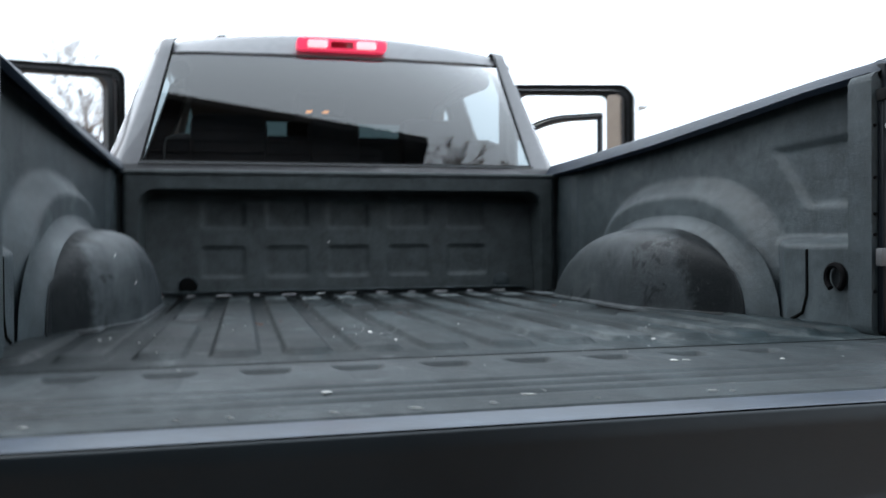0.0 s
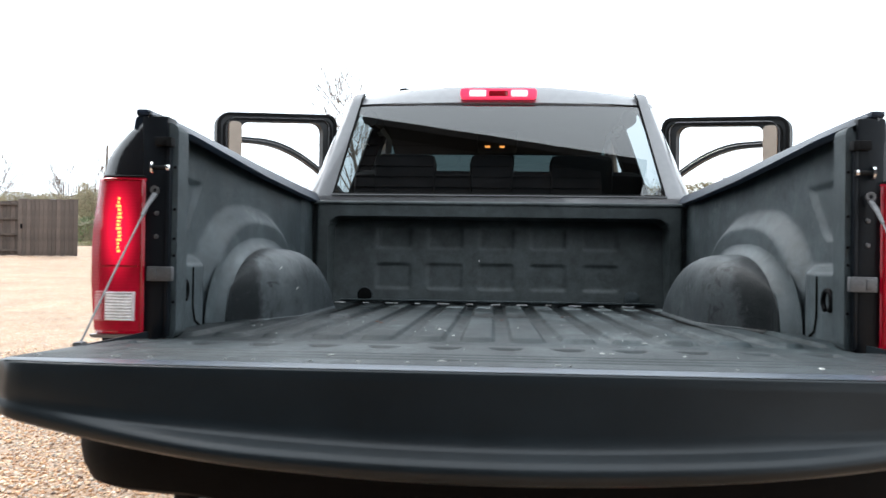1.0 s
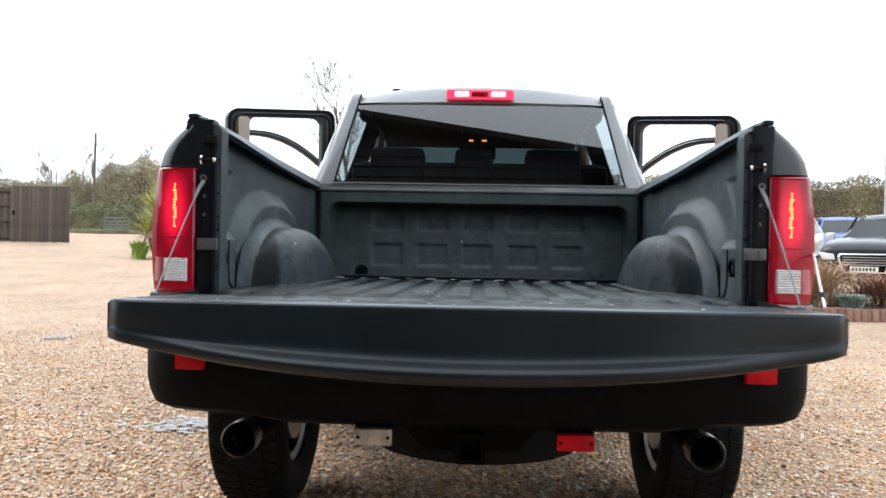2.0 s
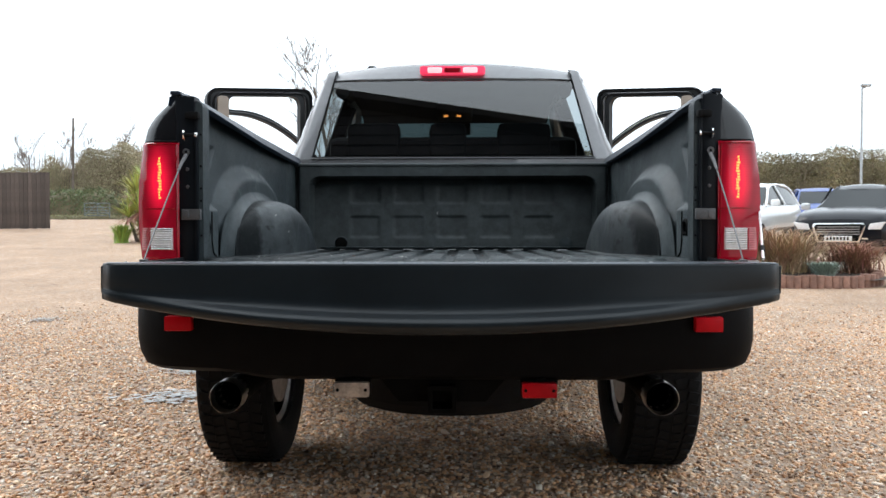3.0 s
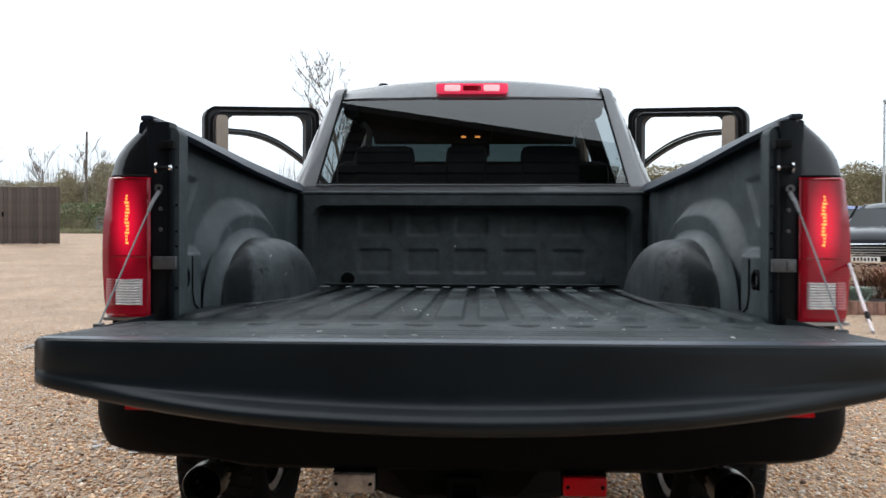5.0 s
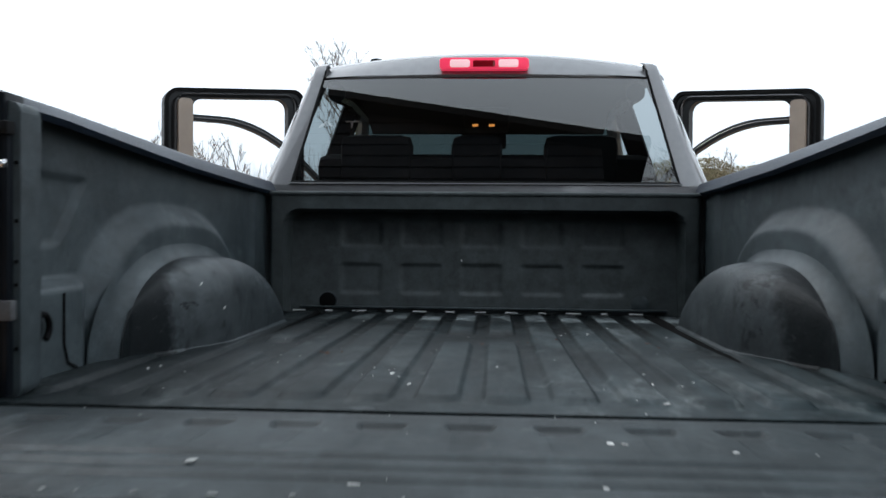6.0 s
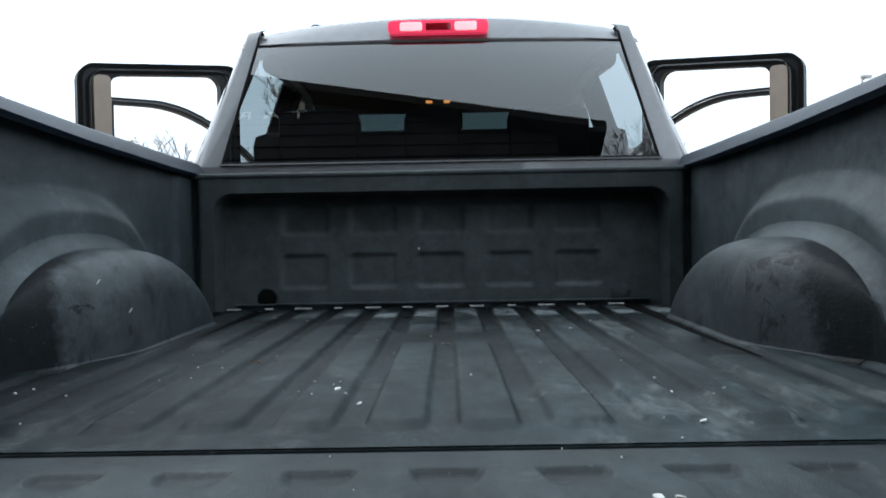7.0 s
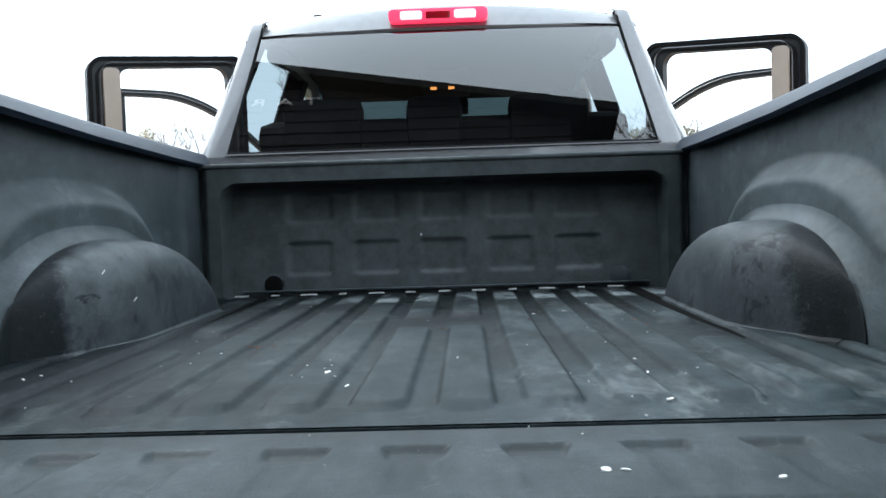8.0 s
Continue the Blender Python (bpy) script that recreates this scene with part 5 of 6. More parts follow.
for a, b in ((BX + 0.62, -6), (-6, -14.4)):
    bm = B()
    prism(bm, [(a, roof_at(a)), (b, roof_at(b)), (b, roof_at(b) + 0.12), (a, roof_at(a) + 0.12)], "y", BY - 9.3, BY + 0.3)
    part("roof", bm, SLATE, barn)
cu = bpy.data.curves.new("letters", "FONT")
cu.body, cu.size, cu.extrude, cu.space_character = "TAR", 0.17, 0.01, 1.9
cu.align_x = "CENTER"
tmp = bpy.data.objects.new("letters", cu)
letters = new("sign_letters", bpy.data.meshes.new_from_object(tmp))
bpy.data.objects.remove(tmp)
letters.data.materials.append(SIGN_WHITE)
letters.matrix_world = pose(-2.38, BY + 0.06, 7.18, 90, 0, 180) @ Matrix.Diagonal((2.0, 1, 1, 1))
tagged(letters, "pale letters on black cladding", "sign")


# ---- trees, hedges, plants ----
def bare_tree(name, seed, height, spread, label, at, twigs=3, lean=0.0, trunk_r=None, dense=0, fine=0.006):
    """Tapered trunk, limbs and fine twigs."""
    rnd = random.Random(seed)
    top = thing(name, label, "tree", at, group="bare trees round the yard")
    trunk, crown = B(), B()

    def grow(bm, p, d, length, r, depth):
        pts, rad = [p], [r]
        n = 4
        for i in range(n):
            d = (d + Vector((rnd.uniform(-1, 1), rnd.uniform(-1, 1), rnd.uniform(-0.3, 0.9))) * 0.16).normalized()
            p = p + d * length / n
            pts.append(p)
            rad.append(r * (1 - 0.55 * (i + 1) / n))
        tube(bm, pts, rad, 6 if depth < 2 else 3, False)
        if depth >= twigs:
            return
        kids = rnd.randint(4, 6) + dense if depth else 11 + 2 * dense
        for k in range(kids):
            t = rnd.uniform(0.3, 1.0) if depth else 0.28 + 0.72 * (k + rnd.random()) / kids
            i = min(n - 1, int(t * n))
            q = pts[i].lerp(pts[i + 1], t * n - i)
            out = Vector((rnd.gauss(0, 1), rnd.gauss(0, 1), 0)).normalized()
            nd = (d * 0.55 + out * spread * rnd.uniform(0.5, 1.1) + Vector((0, 0, 0.35))).normalized()
            grow(crown, q, nd, length * rnd.uniform(0.34, 0.55) * (1.15 - 0.5 * t if not depth else 1), max(fine, r * (1 - 0.6 * t) * 0.5), depth + 1)

    grow(trunk, Vector((0, 0, -0.1)), Vector((lean, 0, 1)), height * 0.8, trunk_r or height * 0.014, 0)
    part("trunk", trunk, BARK, top)
    part("crown", crown, TWIG, top, smooth=0)
    return top


def leaves(name, n, inside, size, material, seed, parent=None, flat=0.0):
    """A cloud of small leaf blades inside a shape."""
    r = np.random.default_rng(seed)
    ctr = inside(r, n)
    n = len(ctr)
    d = r.normal(size=(n, 3))
    d /= np.linalg.norm(d, axis=1)[:, None]
    e = np.cross(d, r.normal(size=(n, 3)))
    e /= np.linalg.norm(e, axis=1)[:, None]
    L = size * r.uniform(0.5, 1.3, n)[:, None]
    co = np.stack([ctr - d * L, ctr + e * L * 0.45, ctr + d * L, ctr - e * L * 0.45], 1).reshape(-1, 3)
    f = np.arange(4 * n).reshape(-1, 4)
    return from_arrays(name, co, f, material, parent)


def hedge(name, label, x0, x1, y, height, depth, n, size, material, seed, base, bushy=0.35, kind_of="hedge"):
    """A rough hedge: backing sheet coloured as its shaded inside, and a ragged cloud of leaves."""
    def prof(x):
        x = np.asarray(x, float)
        return height * (1 + bushy * (0.45 * np.sin(x * 0.55 + seed) + 0.3 * np.sin(x * 1.3 + 2.1 * seed) + 0.25 * np.sin(x * 2.9 + seed * 0.7)))

    def inside(r, n):
        x = r.uniform(x0, x1, n)
        t = r.uniform(0, 1, n) ** 0.6
        h = prof(x) * (1 + 0.045 * r.normal(size=n) * (r.uniform(0, 1, n) > 0.75))
        yy = y - depth * np.sqrt(np.clip(1 - t * t * 0.8, 0, 1)) * (0.75 + 0.25 * np.sin(x * 2.2 + seed)) + r.normal(size=n) * 0.18 + r.uniform(0, 1, n) ** 3 * depth
        return np.stack([x, yy, base + t * h], 1)

    ob = leaves(name, n, inside, size, material, seed)
    # sheet behind the leaves, the hedge's inner shade put into its colour
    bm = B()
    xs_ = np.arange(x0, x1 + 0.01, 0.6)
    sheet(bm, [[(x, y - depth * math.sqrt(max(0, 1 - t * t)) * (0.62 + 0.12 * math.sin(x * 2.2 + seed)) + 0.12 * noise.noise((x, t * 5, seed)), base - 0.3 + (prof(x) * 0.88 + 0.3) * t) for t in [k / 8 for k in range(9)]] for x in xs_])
    part("inner_shade_sheet", bm, CORE, ob)
    return tagged(ob, label, kind_of, kind="stuff")


hedge("hedge", "low green bramble hedge along the field", -46, -2, 41.5, 1.4, 1.2, 36000, 0.07, LEAF_GREEN, 1, 1.45)
hedge("grass_verge", "rough olive grass verge before the hedge", -46, -2, 38.6, 0.22, 1.0, 16000, 0.05, LEAF_VERGE, 6, ground_z(-18, 38), 0.3, "grass")
hedge("scrub", "brown winter scrub behind the hedge", -48, -23.5, 47, 2.9, 2.4, 110000, 0.052, LEAF_BROWN, 4, 1.5, 0.16)
hedge("scrub", "taller olive-brown winter scrub behind the hedge", -24.5, -17.8, 47, 4.2, 2.2, 50000, 0.052, LEAF_BROWN, 5, 1.5, 0.3)
hedge("scrub", "lower brown winter scrub behind the hedge", -18.3, -4, 47, 2.1, 2.2, 40000, 0.052, LEAF_BROWN, 7, 1.5, 0.2)
hedge("hedge", "tall olive-brown hedge behind parked cars", 3, 52, 43, 3.75, 2.0, 150000, 0.06, LEAF_OLIVE, 9, 1.25, 0.09)


def sticks(name, label, x0, x1, y, base, low, high, n, seed):
    """Thin leafless shoots standing out of a hedge."""
    r = np.random.default_rng(seed)
    x = r.uniform(x0, x1, n)
    top = base + low + (high - low) * r.uniform(0, 1, n) ** 1.6 * (0.75 + 0.25 * np.sin(x * 0.8 + seed))
    bend, dep, rad = r.normal(0, 0.28, n), r.uniform(-1.2, 0.8, n), r.uniform(0.009, 0.02, n)
    co, faces = [], []
    for i in range(n):
        k = len(co)
        for t in (0.45, 0.75, 1.0):
            w = rad[i] * (1.25 - t)
            px_, pz_ = x[i] + bend[i] * t * t, base + (top[i] - base) * t
            co += [(px_ - w, y + dep[i], pz_), (px_ + w, y + dep[i], pz_), (px_, y + dep[i] + w, pz_)]
        faces += [(k + 3 * j + a, k + 3 * j + (a + 1) % 3, k + 3 * j + 3 + (a + 1) % 3, k + 3 * j + 3 + a) for j in (0, 1) for a in range(3)]
    return tagged(from_arrays(name, co, faces, TWIG), label, "twigs", kind="stuff")


sticks("bare_shoots", "bare brown shoots above the winter scrub", -48, -6, 47, 1.5, 2.6, 5.2, 2600, 3)
sticks("bare_shoots", "bare brown shoots above the olive hedge", 3, 52, 43, 1.3, 2.8, 4.2, 1500, 8)
bare_tree("bare_tree", 3, 11.0, 0.75, "tall slender bare winter tree", pose(-8.0, 48, 1.3), 4, fine=0.012)
for x, y, h, sd in ((-27, 49, 5.6, 11), (-24.5, 50, 6.2, 12), (-21.5, 49, 6.6, 14), (-18.5, 50, 5.9, 15), (-15.5, 49, 6.1, 16), (-31, 48, 6.6, 17), (-33.5, 46, 7.2, 18), (13, 47, 4.9, 19)):
    bare_tree("bare_tree", sd, h, 0.75, "small leafless hedgerow tree", pose(x, y, 1.2), 3, fine=0.012)
bare_tree("bare_tree", 33, 9.5, 1.0, "spreading bare winter tree", pose(5.0, -9.4, 0), 4, dense=3, fine=0.009)
bare_tree("bare_tree", 35, 11.0, 1.0, "spreading bare winter tree", pose(7.2, -11.5, 0), 4, dense=2, fine=0.010)


def tuft(name, label, x, y, n, height, width, material, seed, blade=0.02, droop=0.5, parent=None, z=None):
    """A clump of arching blades."""
    r = random.Random(seed)
    bm = B()
    z0 = ground_z(x, y) if z is None else z
    for k in range(n):
        a = r.uniform(0, 6.283)
        h, w = height * r.uniform(0.55, 1.05), width * r.uniform(0.3, 1.0)
        bx, by = x + r.gauss(0, width * 0.16), y + r.gauss(0, width * 0.16)
        rows = []
        for i in range(5):
            t = i / 4
            q = (bx + math.cos(a) * w * t ** 1.5, by + math.sin(a) * w * t ** 1.5, z0 - 0.02 + h * (t - droop * t ** 3 * 0.6))
            b = blade * (1 - t) ** 0.6 + 0.001
            rows.append([(q[0] - math.sin(a) * b, q[1] + math.cos(a) * b, q[2]), (q[0] + math.sin(a) * b, q[1] - math.cos(a) * b, q[2])])
        sheet(bm, rows)
    return tagged(part(name, bm, material, parent, smooth=0), label, "plant", "grasses in the planter" if name == "ornamental_grass" else "")


def yucca(name, label, x, y, heads, seed):
    """Stiff sword leaves in several rosettes on short stems, dead leaves hanging below."""
    r = random.Random(seed)
    z0 = ground_z(x, y)
    plant = thing(name, label, "plant")
    green, dry = B(), B()
    for hx_, hy_, hz_, size_, n in heads:
        bm = B()
        tube(bm, [(x + hx_ * 0.6, y + hy_ * 0.6, z0 - 0.03), (x + hx_, y + hy_, z0 + hz_)], [0.05, 0.035], 8)
        part("stem", bm, BARK, plant)
        for k in range(n + 26):
            dead = k >= n
            a = r.uniform(0, 6.283)
            up = radians(r.uniform(-65, -5)) if dead else radians(r.uniform(18, 84))
            L = size_ * r.uniform(0.7, 1.2) * (0.8 if dead else 1)
            wide = r.uniform(0.020, 0.032)
            rows = []
            for i in range(5):
                t = i / 4
                d = L * t
                q = (x + hx_ + math.cos(a) * math.cos(up) * d, y + hy_ + math.sin(a) * math.cos(up) * d, z0 + hz_ + math.sin(up) * d - 0.10 * L * t ** 3)
                b = wide * (0.7 + 0.6 * t) * (1 - t) ** 0.5 + 0.001
                rows.append([(q[0] - math.sin(a) * b, q[1] + math.cos(a) * b, q[2]), (q[0], q[1], q[2] - 0.3 * b), (q[0] + math.sin(a) * b, q[1] - math.cos(a) * b, q[2])])
            sheet(dry if dead else green, rows)
    part("leaves", green, BLADE, plant, "yellow-green sword leaves", smooth=0)
    part("dead_leaves", dry, BLADE_BROWN, plant, "brown hanging dead leaves", smooth=0)
    return plant


yucca("spiky_plant", "tall yellow-green spiky yucca beside gravel", -7.62, 17.6, ((-0.05, 0.0, 1.42, 0.66, 70), (-0.30, -0.1, 1.18, 0.62, 70), (0.36, 0.1, 1.30, 0.62, 60), (0.15, -0.25, 1.0, 0.62, 60), (-0.42, 0.2, 0.92, 0.6, 60), (-0.15, -0.3, 0.72, 0.6, 60), (-0.45, -0.2, 0.60, 0.55, 55), (0.3, -0.3, 0.62, 0.6, 55), (-0.3, 0.2, 0.35, 0.5, 50), (0.1, -0.35, 0.32, 0.5, 50)), 3)
tuft("grass_clump", "bright green grass clump at the plant's foot", -8.12, 17.1, 420, 0.62, 0.36, BLADE_GRASS, 4, 0.012, 0.4)

# ---- timber planter ----
planter = thing("planter", "low raised bed edged with stained log roll", "planter", kind="")
PX0, PX1, PY0, PY1 = 2.6, 6.05, 8.85, 11.9
path = []
cx, cy, R = PX1 - 0.9, PY0 + 0.9, 0.9
x = PX0
while x < cx:
    path.append((x, PY0))
    x += 0.105
for k in range(14):
    a = radians(-90 + 90 * k / 13)
    path.append((cx + R * math.cos(a), cy + R * math.sin(a)))
y = cy + 0.1
while y < PY1:
    path.append((PX1, y))
    y += 0.105
bm = B()
lathe(bm, [(0, 0), (0.066, 0), (0.066, 0.192), (0.060, 0.202), (0, 0.204)], 12)
first = None
rr = random.Random(2)
for x, y in path:
    m = pose(x, y, ground_z(x, y) - 0.03 + rr.uniform(-0.012, 0.012), rr.uniform(-1.5, 1.5), rr.uniform(-1.5, 1.5), rr.uniform(0, 360))
    if first is None:
        first = part("log", bm, WOOD_RED, planter)
        first.matrix_basis = m
    else:
        share("log", first, m, planter)
bm = B()
sheet(bm, [[(x, y, ground_z(x, y) + 0.12 + 0.05 * noise.noise((x * 1.3, y * 1.3, 0))) for x in [PX0 + (PX1 - 0.05 - PX0) * i / 16 for i in range(17)]] for y in [PY0 + 0.02 + (PY1 - PY0) * j / 10 for j in range(11)]])
part("bed_soil", bm, SOIL, planter)
for x, y, n, h, w, m, lab, sd in ((4.72, 9.75, 900, 1.0, 1.0, BLADE_STRAW, "bronze ornamental grass in the planter", 1), (5.85, 9.95, 700, 0.72, 0.85, BLADE_BROWN, "reddish ornamental grass in the planter", 2), (5.15, 9.28, 900, 0.34, 0.30, BLADE_BLUE, "low blue fescue tuft in the planter", 3), (3.9, 10.2, 900, 1.0, 0.9, BLADE_BROWN, "reddish ornamental grass in the planter", 5), (4.5, 10.3, 800, 1.0, 0.8, BLADE_BROWN, "reddish ornamental grass in the planter", 6)):
    tuft("ornamental_grass", lab, x, y, n, h, w, m, sd, 0.0062, 0.55, z=ground_z(x, y) + 0.11)

# ---- boarded fence ----
fence = thing("fence_panel", "weathered brown boarded gate leaf", "fence", group="fence panels")
FY = 22.6
fz = ground_z(-13, FY) + 0.02
bm = B()
box(bm, (0, -0.012, 0), (0.128, 0.012, 1.72), 0.004)
plank = None
rr = random.Random(8)


def boards(parent, x0, x1, y, z, h=1.72):
    global plank
    x = x0
    while x < x1 - 0.05:
        m = pose(x, y + rr.uniform(-0.004, 0.004), z + rr.uniform(-0.01, 0.01), 0, 0, 0) @ Matrix.Diagonal((1, 1, h / 1.72, 1))
        if plank is None:
            plank = part("board", bm, WOOD, parent)
            plank.matrix_basis = m
        else:
            share("board", plank, m, parent)
        x += 0.134


boards(fence, -14.5, -12.7, FY, fz)
b2 = B()
for z in (0.25, 0.85, 1.45):
    box(b2, (-14.5, FY + 0.015, fz + z), (-12.7, FY + 0.06, fz + z + 0.09), 0.005)
part("back_rail", b2, WOOD, fence)
b2 = B()
box(b2, (-14.42, FY - 0.03, fz + 0.82), (-14.36, FY - 0.012, fz + 0.96), 0.005)
part("latch_plate", b2, CHASSIS, fence)
fence2 = thing("fence_panel", "weathered boarded fence with rails facing the yard", "fence", group="fence panels")
boards(fence2, -20.7, -14.6, FY + 0.35, fz, 1.68)
b2 = B()
for z in (0.12, 0.62, 1.10, 1.55):
    box(b2, (-20.7, FY + 0.27, fz + z), (-14.6, FY + 0.335, fz + z + 0.06), 0.005)
part("front_rail", b2, WOOD, fence2)
for x in (-20.7, -17.7, -14.65):
    b2 = B()
    box(b2, (x, FY + 0.36, fz - 0.1), (x + 0.1, FY + 0.46, fz + 1.75), 0.006)
    part("post", b2, WOOD, fence2)

# ---- field gate, poles ----
gate2 = thing("field_gate", "galvanised steel field gate before a hedge", "gate")
gz = ground_z(-18, 38) + 0.16
for z in (0.04, 0.16, 0.29, 0.44, 0.64):
    bm = B()
    tube(bm, [(-18.65, 38, gz + z), (-17.4, 38, gz + z)], 0.024, 8)
    part("bar", bm, GALV, gate2)
for x in (-18.65, -18.0, -17.4):
    bm = B()
    tube(bm, [(x, 38, gz - 0.1), (x, 38, gz + 0.66)], 0.03, 8)
    part("upright", bm, GALV, gate2)
for a, b in (((-18.65, 0.04), (-18.0, 0.64)), ((-17.4, 0.04), (-18.0, 0.64))):
    bm = B()
    tube(bm, [(a[0], 38, gz + a[1]), (b[0], 38, gz + b[1])], 0.02, 8)
    part("brace", bm, GALV, gate2)
bm = B()
tube(bm, [(-22.1, 44, 1.0), (-22.05, 44, 4.0), (-22.0, 44, 7.2)], [0.10, 0.08, 0.06], 8)
tagged(part("telegraph_pole", bm, BARK), "dark wooden telegraph pole behind hedge", "pole")
post = thing("street_lamp", "slim grey steel street lamp", "street lamp")
lz = ground_z(0, 28.5)
bm = B()
tube(bm, [(14.67, 28.5, lz), (14.67, 28.5, lz + 1.2), (14.67, 28.5, lz + 1.21), (14.67, 28.5, lz + 5.2)], [0.075, 0.075, 0.048, 0.034], 12)
tube(bm, [(14.67, 28.5, lz + 5.15), (14.92, 28.5, lz + 5.27)], 0.025, 8)
part("pole", bm, LAMP_POST, post)
bm = B()
box(bm, (14.63, 28.40, lz + 5.21), (14.99, 28.60, lz + 5.33), 0.05)
part("lantern", bm, LAMP_POST, post)


# ---- parked cars ----
def suv(name, label, at, paint, scale=1.0, height=1.65, rake=0.0):
    """A parked estate or off-roader with its nose towards -y."""
    car = thing(name, label, "car", at, group="parked cars")
    h = height
    bm = B()
    # side profile: y, lower z, upper z, half width
    st = ((-0.00, 0.42, 0.66, 0.62), (0.03, 0.26, 0.80, 0.78), (0.15, 0.22, 0.90, 0.88), (0.5, 0.22, 0.98, 0.92), (1.0, 0.24, 1.03, 0.93), (1.35, 0.26, 1.06, 0.94), (2.0, 0.28, 1.06, 0.95), (3.2, 0.28, 1.07, 0.95), (4.2, 0.30, 1.07, 0.92), (4.5, 0.35, 1.03, 0.86), (4.62, 0.5, 0.9, 0.76))
    rows = []
    for y, lo, hi, w in st:
        k = w * scale
        rows.append([(k * a, y * scale, (lo + (hi - lo) * b) * h / 1.65) for a, b in ((-0.86, 0.0), (-1.0, 0.22), (-1.01, 0.55), (-0.98, 0.85), (-0.90, 0.98), (-0.55, 1.03), (0, 1.05), (0.55, 1.03), (0.90, 0.98), (0.98, 0.85), (1.01, 0.55), (1.0, 0.22), (0.86, 0.0))])
    vs = sheet(bm, rows)
    caps(bm, vs)
    part("body", bm, paint, car)
    # roof and pillars
    gh = ((1.30, 1.05, 0.86), (1.60, 1.24, 0.80), (2.05, 1.52, 0.69), (2.35, 1.61, 0.64), (3.0, 1.65, 0.63), (3.8, 1.61, 0.63), (4.15, 1.50, 0.66), (4.5, 1.06, 0.80))
    gh = [(y + rake * step(4.4, 1.7, y), z, k - 0.16 * rake * (1 < y < 4.2)) for y, z, k in gh]
    bm = B()
    rows = [[(k * a * scale, y * scale, z * h / 1.65 - 0.05 * abs(a) ** 3) for a in (-1, -0.8, -0.4, 0, 0.4, 0.8, 1)] for y, z, k in gh[2:7]]
    sheet(bm, rows)
    for s in (-1, 1):
        tube(bm, [(s * k * scale, y * scale, z * h / 1.65 - 0.05) for y, z, k in gh], 0.035, 6)
        tube(bm, [(s * 0.92 * scale, (2.75 + 0.4 * rake) * scale, 1.04 * h / 1.65), (s * 0.64 * scale, (2.75 + 0.4 * rake) * scale, 1.58 * h / 1.65)], 0.03, 6)
        tube(bm, [(s * gh[3][2] * 0.95 * scale, (gh[3][0] + 0.1) * scale, 1.60 * h / 1.65), (s * gh[5][2] * 0.95 * scale, gh[5][0] * scale, 1.60 * h / 1.65)], 0.018, 6)
    part("roof", bm, paint, car)
    bm = B()
    sheet(bm, [[(k * a * scale * 0.97, y * scale - 0.06 * a * a, z * h / 1.65 - 0.02) for a in (-1, -0.6, -0.2, 0.2, 0.6, 1)] for y, z, k in ((gh[0][0] - 0.02, 1.04, 0.86), (gh[1][0], 1.25, gh[1][2]), (gh[2][0] + 0.02, 1.54, gh[2][2]))])
    part("windscreen", bm, CAR_GLASS, car, "dark windscreen")
    for s in (-1, 1):
        bm = B()
        sheet(bm, [[(s * (0.90 - 0.02) * scale, y * scale, 1.05 * h / 1.65), (s * k * scale * 0.985, y * scale, (z - 0.06) * h / 1.65)] for y, z, k in gh[1:-1]])
        part("side_window", bm, CAR_GLASS, car)
        # lamps, mirror, wheels
        bm = B()
        prism(bm, [(s * 0.54 * scale, 0.60 * h / 1.65), (s * 0.78 * scale, 0.60 * h / 1.65), (s * 0.87 * scale, 0.77 * h / 1.65), (s * 0.58 * scale, 0.73 * h / 1.65)], "y", -0.03, 0.24, 0.02)
        part("headlamp", bm, CLEAR_LENS, car, "clear headlamp")
        bm = B()
        box(bm, (s * 0.93 * scale, (1.45 + 0.7 * rake) * scale, 1.02 * h / 1.65), (s * 1.13 * scale, (1.58 + 0.7 * rake) * scale, 1.19 * h / 1.65), 0.04)
        part("door_mirror", bm, paint if name == "white_car" else SILVER, car)
        for y in (0.85, 3.65):
            bm = B()
            lathe(bm, [(0, 0.10), (0.20, 0.10), (0.23, 0.06), (0.25, 0.09), (0.33, 0.08), (0.345, 0.05), (0.345, -0.08), (0.30, -0.10), (0, -0.10)], 24, pose(s * 0.84 * scale, y * scale, 0.345, 0, 90 * s, 0))
            part("wheel", bm, RUBBER, car)
    bm = B()
    prism(bm, [(-0.46, 0.70), (0.46, 0.70), (0.51, 0.64), (0.40, 0.30), (-0.40, 0.30), (-0.51, 0.64)], "y", -0.03, 0.1, 0.02)
    grille = part("grille", bm, CHROME, car, "chrome-framed grille")
    bm = B()
    prism(bm, [(-0.42, 0.67), (0.42, 0.67), (0.46, 0.63), (0.365, 0.33), (-0.365, 0.33), (-0.46, 0.63)], "y", -0.036, 0.05, 0.004)
    part("grille_mesh", bm, HOLE, grille)
    for k in range(4):
        bm = B()
        box(bm, (-0.40, -0.042, 0.46 + 0.05 * k), (0.40, -0.03, 0.478 + 0.05 * k), 0.003)
        part("grille_bar", bm, STEEL, grille)
    bm = B()
    box(bm, (-0.26, -0.055, 0.33), (0.26, -0.04, 0.435), 0.004)
    plate = part("number_plate", bm, PLATE, car, "white number plate")
    for k in range(7):
        bm = B()
        box(bm, (-0.22 + 0.064 * k, -0.058, 0.35), (-0.18 + 0.064 * k, -0.054, 0.415), 0.002)
        part("plate_bar", bm, HOLE, plate)
    bm = B()
    box(bm, (-0.84 * scale, -0.02, 0.22), (0.84 * scale, 0.2, 0.36), 0.04)
    part("lower_bumper", bm, BLACK_PLASTIC, car)
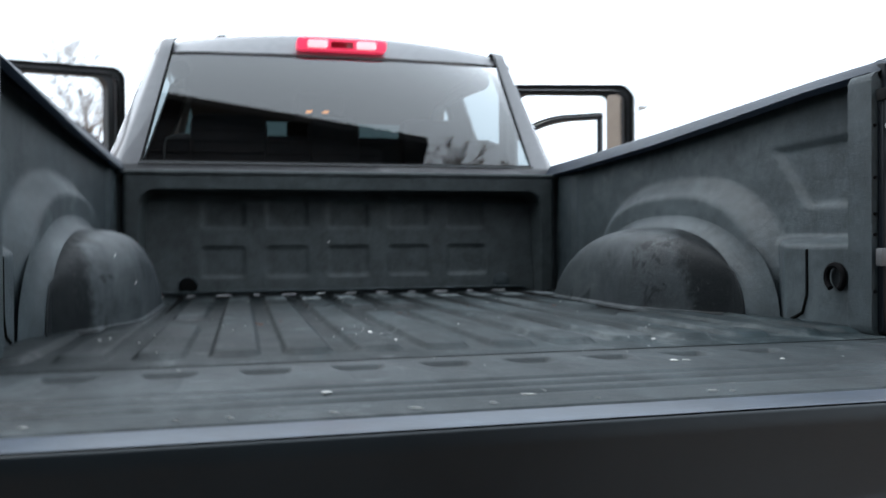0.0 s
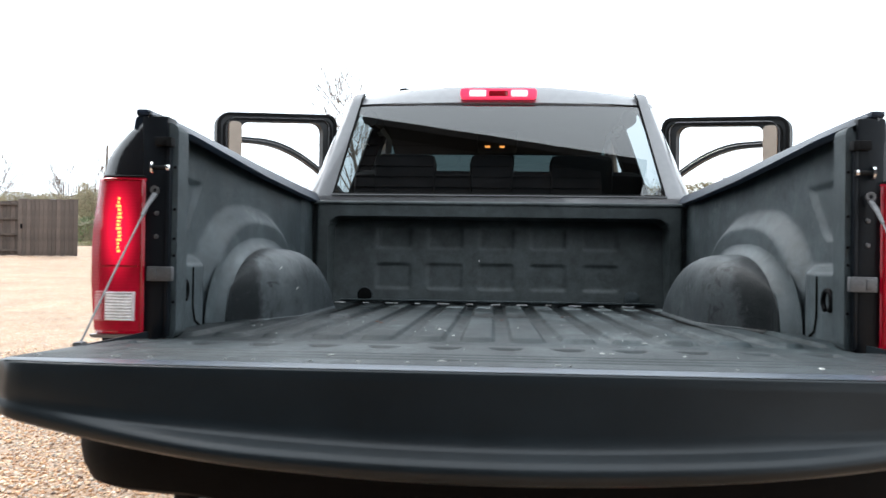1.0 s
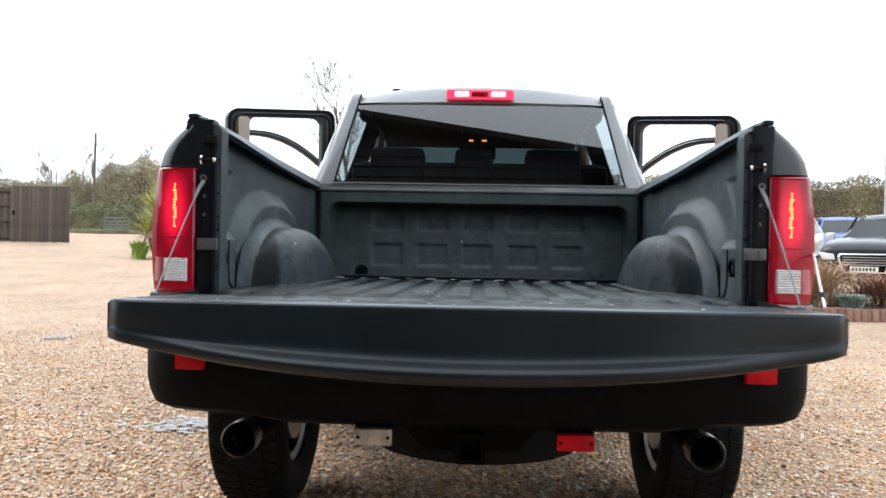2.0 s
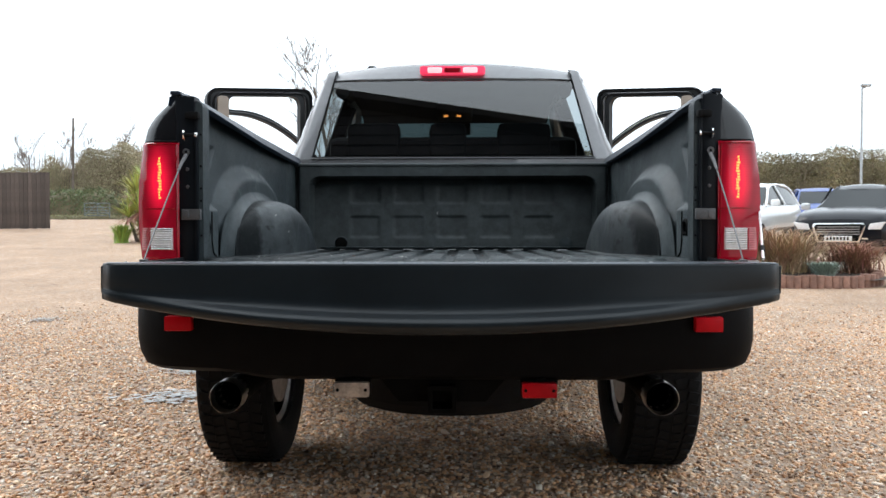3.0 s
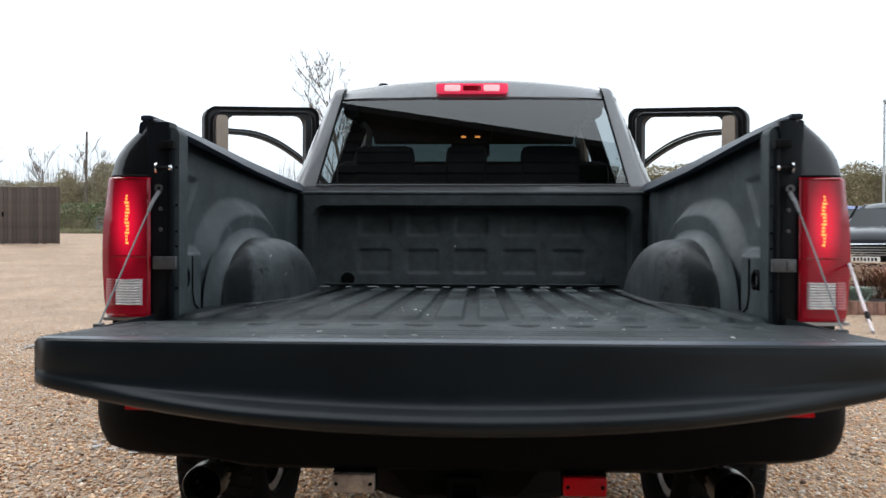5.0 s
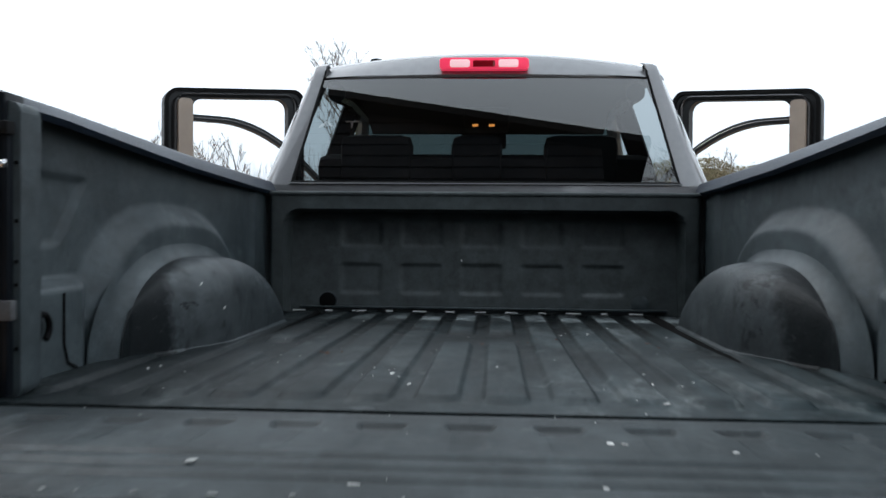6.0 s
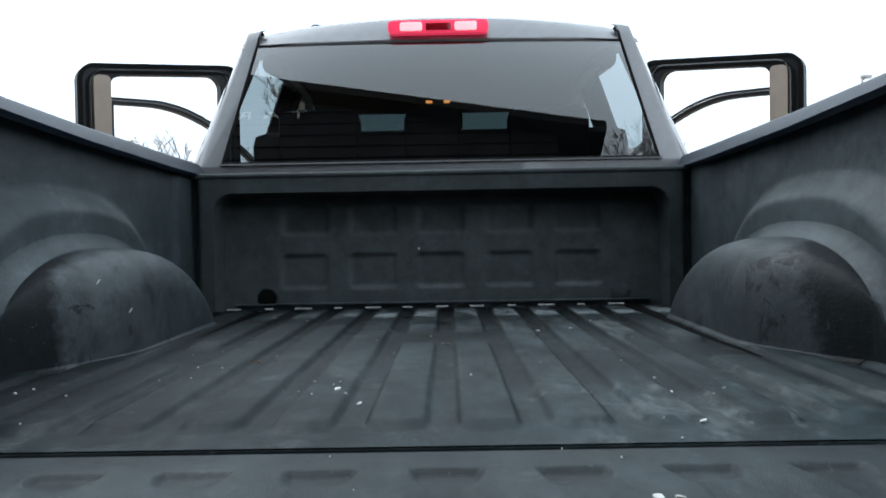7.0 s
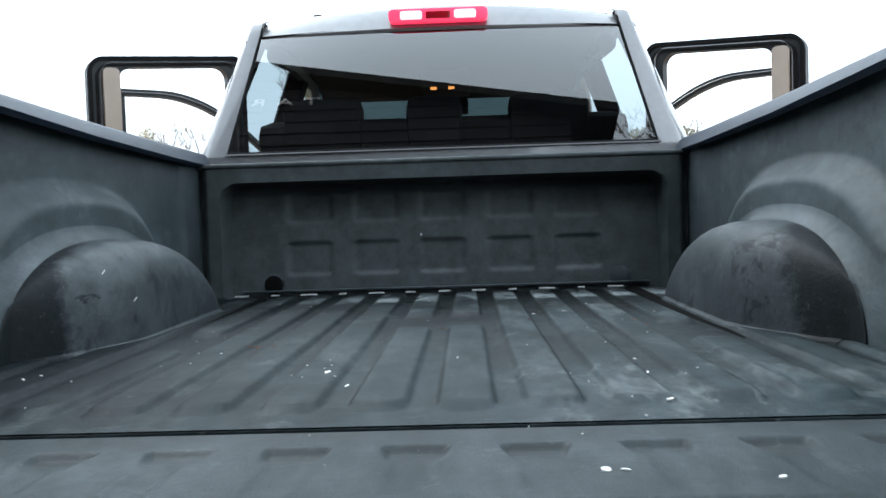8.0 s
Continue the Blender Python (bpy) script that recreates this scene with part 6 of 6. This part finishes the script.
    return car


CAR_GLASS = mat("car_glass", (0.006, 0.009, 0.010), 0.06, vary=0.2, scale=3, spec=0.35)
SILVER = mat("silver_mirror_shell", (0.6, 0.61, 0.62), 0.25, 0.3, vary=0.05, scale=8, coat=0.6)
PLATE = mat("plate_white", (0.7, 0.7, 0.68), 0.4)
CAR_BLACK = mat("black_car_paint", (0.006, 0.007, 0.010), 0.2, 0.0, vary=0.1, scale=8, coat=0.1, spec=0.2)
CAR_BLUE = mat("blue_car_paint", (0.03, 0.07, 0.26), 0.3, 0.2, vary=0.1, scale=8)
CAR_WHITE = mat("white_car_paint", (0.84, 0.84, 0.83), 0.25, 0.0, vary=0.05, scale=8, coat=1.0)
suv("dark_car", "black off-roader parked behind the planter", pose(7.75, 14.7, ground_z(0, 16.0) - 0.13, 1.5, 0, -33), CAR_BLACK, 1.0, 1.55, 0.8)
suv("blue_car", "blue estate car parked in the row", pose(11.07, 22.6, ground_z(0, 24) - 0.13, 1.5, 0, -14), CAR_BLUE, 0.95, 1.5)
suv("white_car", "white off-roader parked in the row", pose(5.75, 16.8, ground_z(0, 18.0) - 0.10, 1.5, 0, -36), CAR_WHITE, 1.0, 1.54)


# ---- loose chips and dust in the bed ----
CHIP = mat("pale_chips", (0.5, 0.5, 0.48), 0.7, vary=0.2, scale=60)
rr = random.Random(12)
bm = B()


def chip(x, y, z, r, long=1.6, turn=None, up=(0, 0, 1)):
    """A small irregular flake lying on a surface."""
    m = Matrix.Translation((x, y, z)) @ Vector(up).to_track_quat("Z", "Y").to_matrix().to_4x4() @ pose(0, 0, 0, 0, 0, rr.uniform(0, 180) if turn is None else turn)
    top = [m @ Vector((r * long * math.cos(k * 1.047) * rr.uniform(0.6, 1.1), r * math.sin(k * 1.047) * rr.uniform(0.6, 1.1), 0.0016)) for k in range(6)]
    low = [p - m.to_3x3() @ Vector((0, 0, 0.0022)) for p in top]
    vs = sheet(bm, [low, top], True)
    bm.faces.new(vs[1])


def floor_top(x, y):
    return floor_z(x, y) if y > -0.05 else gate_z(x, y)


CHIPS = [(-0.152, 0.268, 0.0065, 1.9), (-0.112, 0.205, 0.003, 4.5), (-0.156, 0.333, 0.002, 1.4), (-0.135, 0.235, 0.0018, 2), (0.365, 0.382, 0.0028, 1.4), (0.360, 0.255, 0.0025, 4.5), (0.43, 0.225, 0.002, 2), (0.343, 0.04, 0.004, 2.2), (0.248, 1.10, 0.0045, 1.3), (0.323, 1.05, 0.004, 1.3), (0.057, 0.379, 0.002, 3), (-0.393, 0.496, 0.0018, 2), (-0.575, 0.443, 0.002, 2.4), (-0.655, 0.272, 0.003, 2.6), (-0.643, 0.306, 0.0028, 2), (-0.589, 0.301, 0.002, 3), (-0.186, 0.229, 0.0016, 1.5), (0.204, -0.287, 0.006, 1.6), (0.222, -0.288, 0.0025, 2.5), (0.356, -0.321, 0.003, 1.8), (-0.305, -0.427, 0.005, 1.5), (0.172, -0.486, 0.004, 1.6), (0.537, -0.511, 0.005, 2), (-0.274, -0.446, 0.003, 3), (-0.098, -0.515, 0.003, 3)]
for x, y, r, long in CHIPS:
    chip(x, y, floor_top(x, y), r, long)
for k in range(60):
    x, y = rr.uniform(-0.62, 0.62), rr.uniform(-0.5, 1.7)
    chip(x, y, floor_top(x, y), rr.choice((0.0007, 0.0009, 0.0011, 0.0016)), rr.uniform(1, 2.4))
for k in range(16):
    x = rr.uniform(-0.78, 0.78)
    chip(x, -0.566 + rr.uniform(-0.004, 0.004), 0.8895, rr.uniform(0.0005, 0.0011), rr.uniform(2, 7), rr.uniform(-8, 8))
for y, z in ((0.65, 1.025), (0.72, 0.96)):
    chip(-tub_x(y, z) + 0.001, y, z, 0.0012, 7, 40, (0.9, -0.4, 0.2))
chip(-0.077, board_y(-0.077, 1.053) - 0.001, 1.053, 0.003, 2.6, 90, (0, -1, 0))
tagged(part("debris", bm, CHIP, smooth=0), "pale chips and dust on the bed lining", "debris", kind="stuff")
RUST = mat("brown_bits", (0.16, 0.06, 0.03), 0.8, vary=0.3, scale=60)
bm = B()
for cx, cy in ((0.02, 0.87), (0.45, 0.85), (0.16, 0.90), (-0.33, 0.62)):
    for k in range(5):
        x, y = cx + rr.gauss(0, 0.025), cy + rr.gauss(0, 0.02)
        chip(x, y, floor_top(x, y), rr.uniform(0.0012, 0.0032), rr.uniform(1.2, 2.6))
tagged(part("leaf_bits", bm, RUST, smooth=0), "reddish-brown leaf crumbs on the bed floor", "debris", kind="stuff")
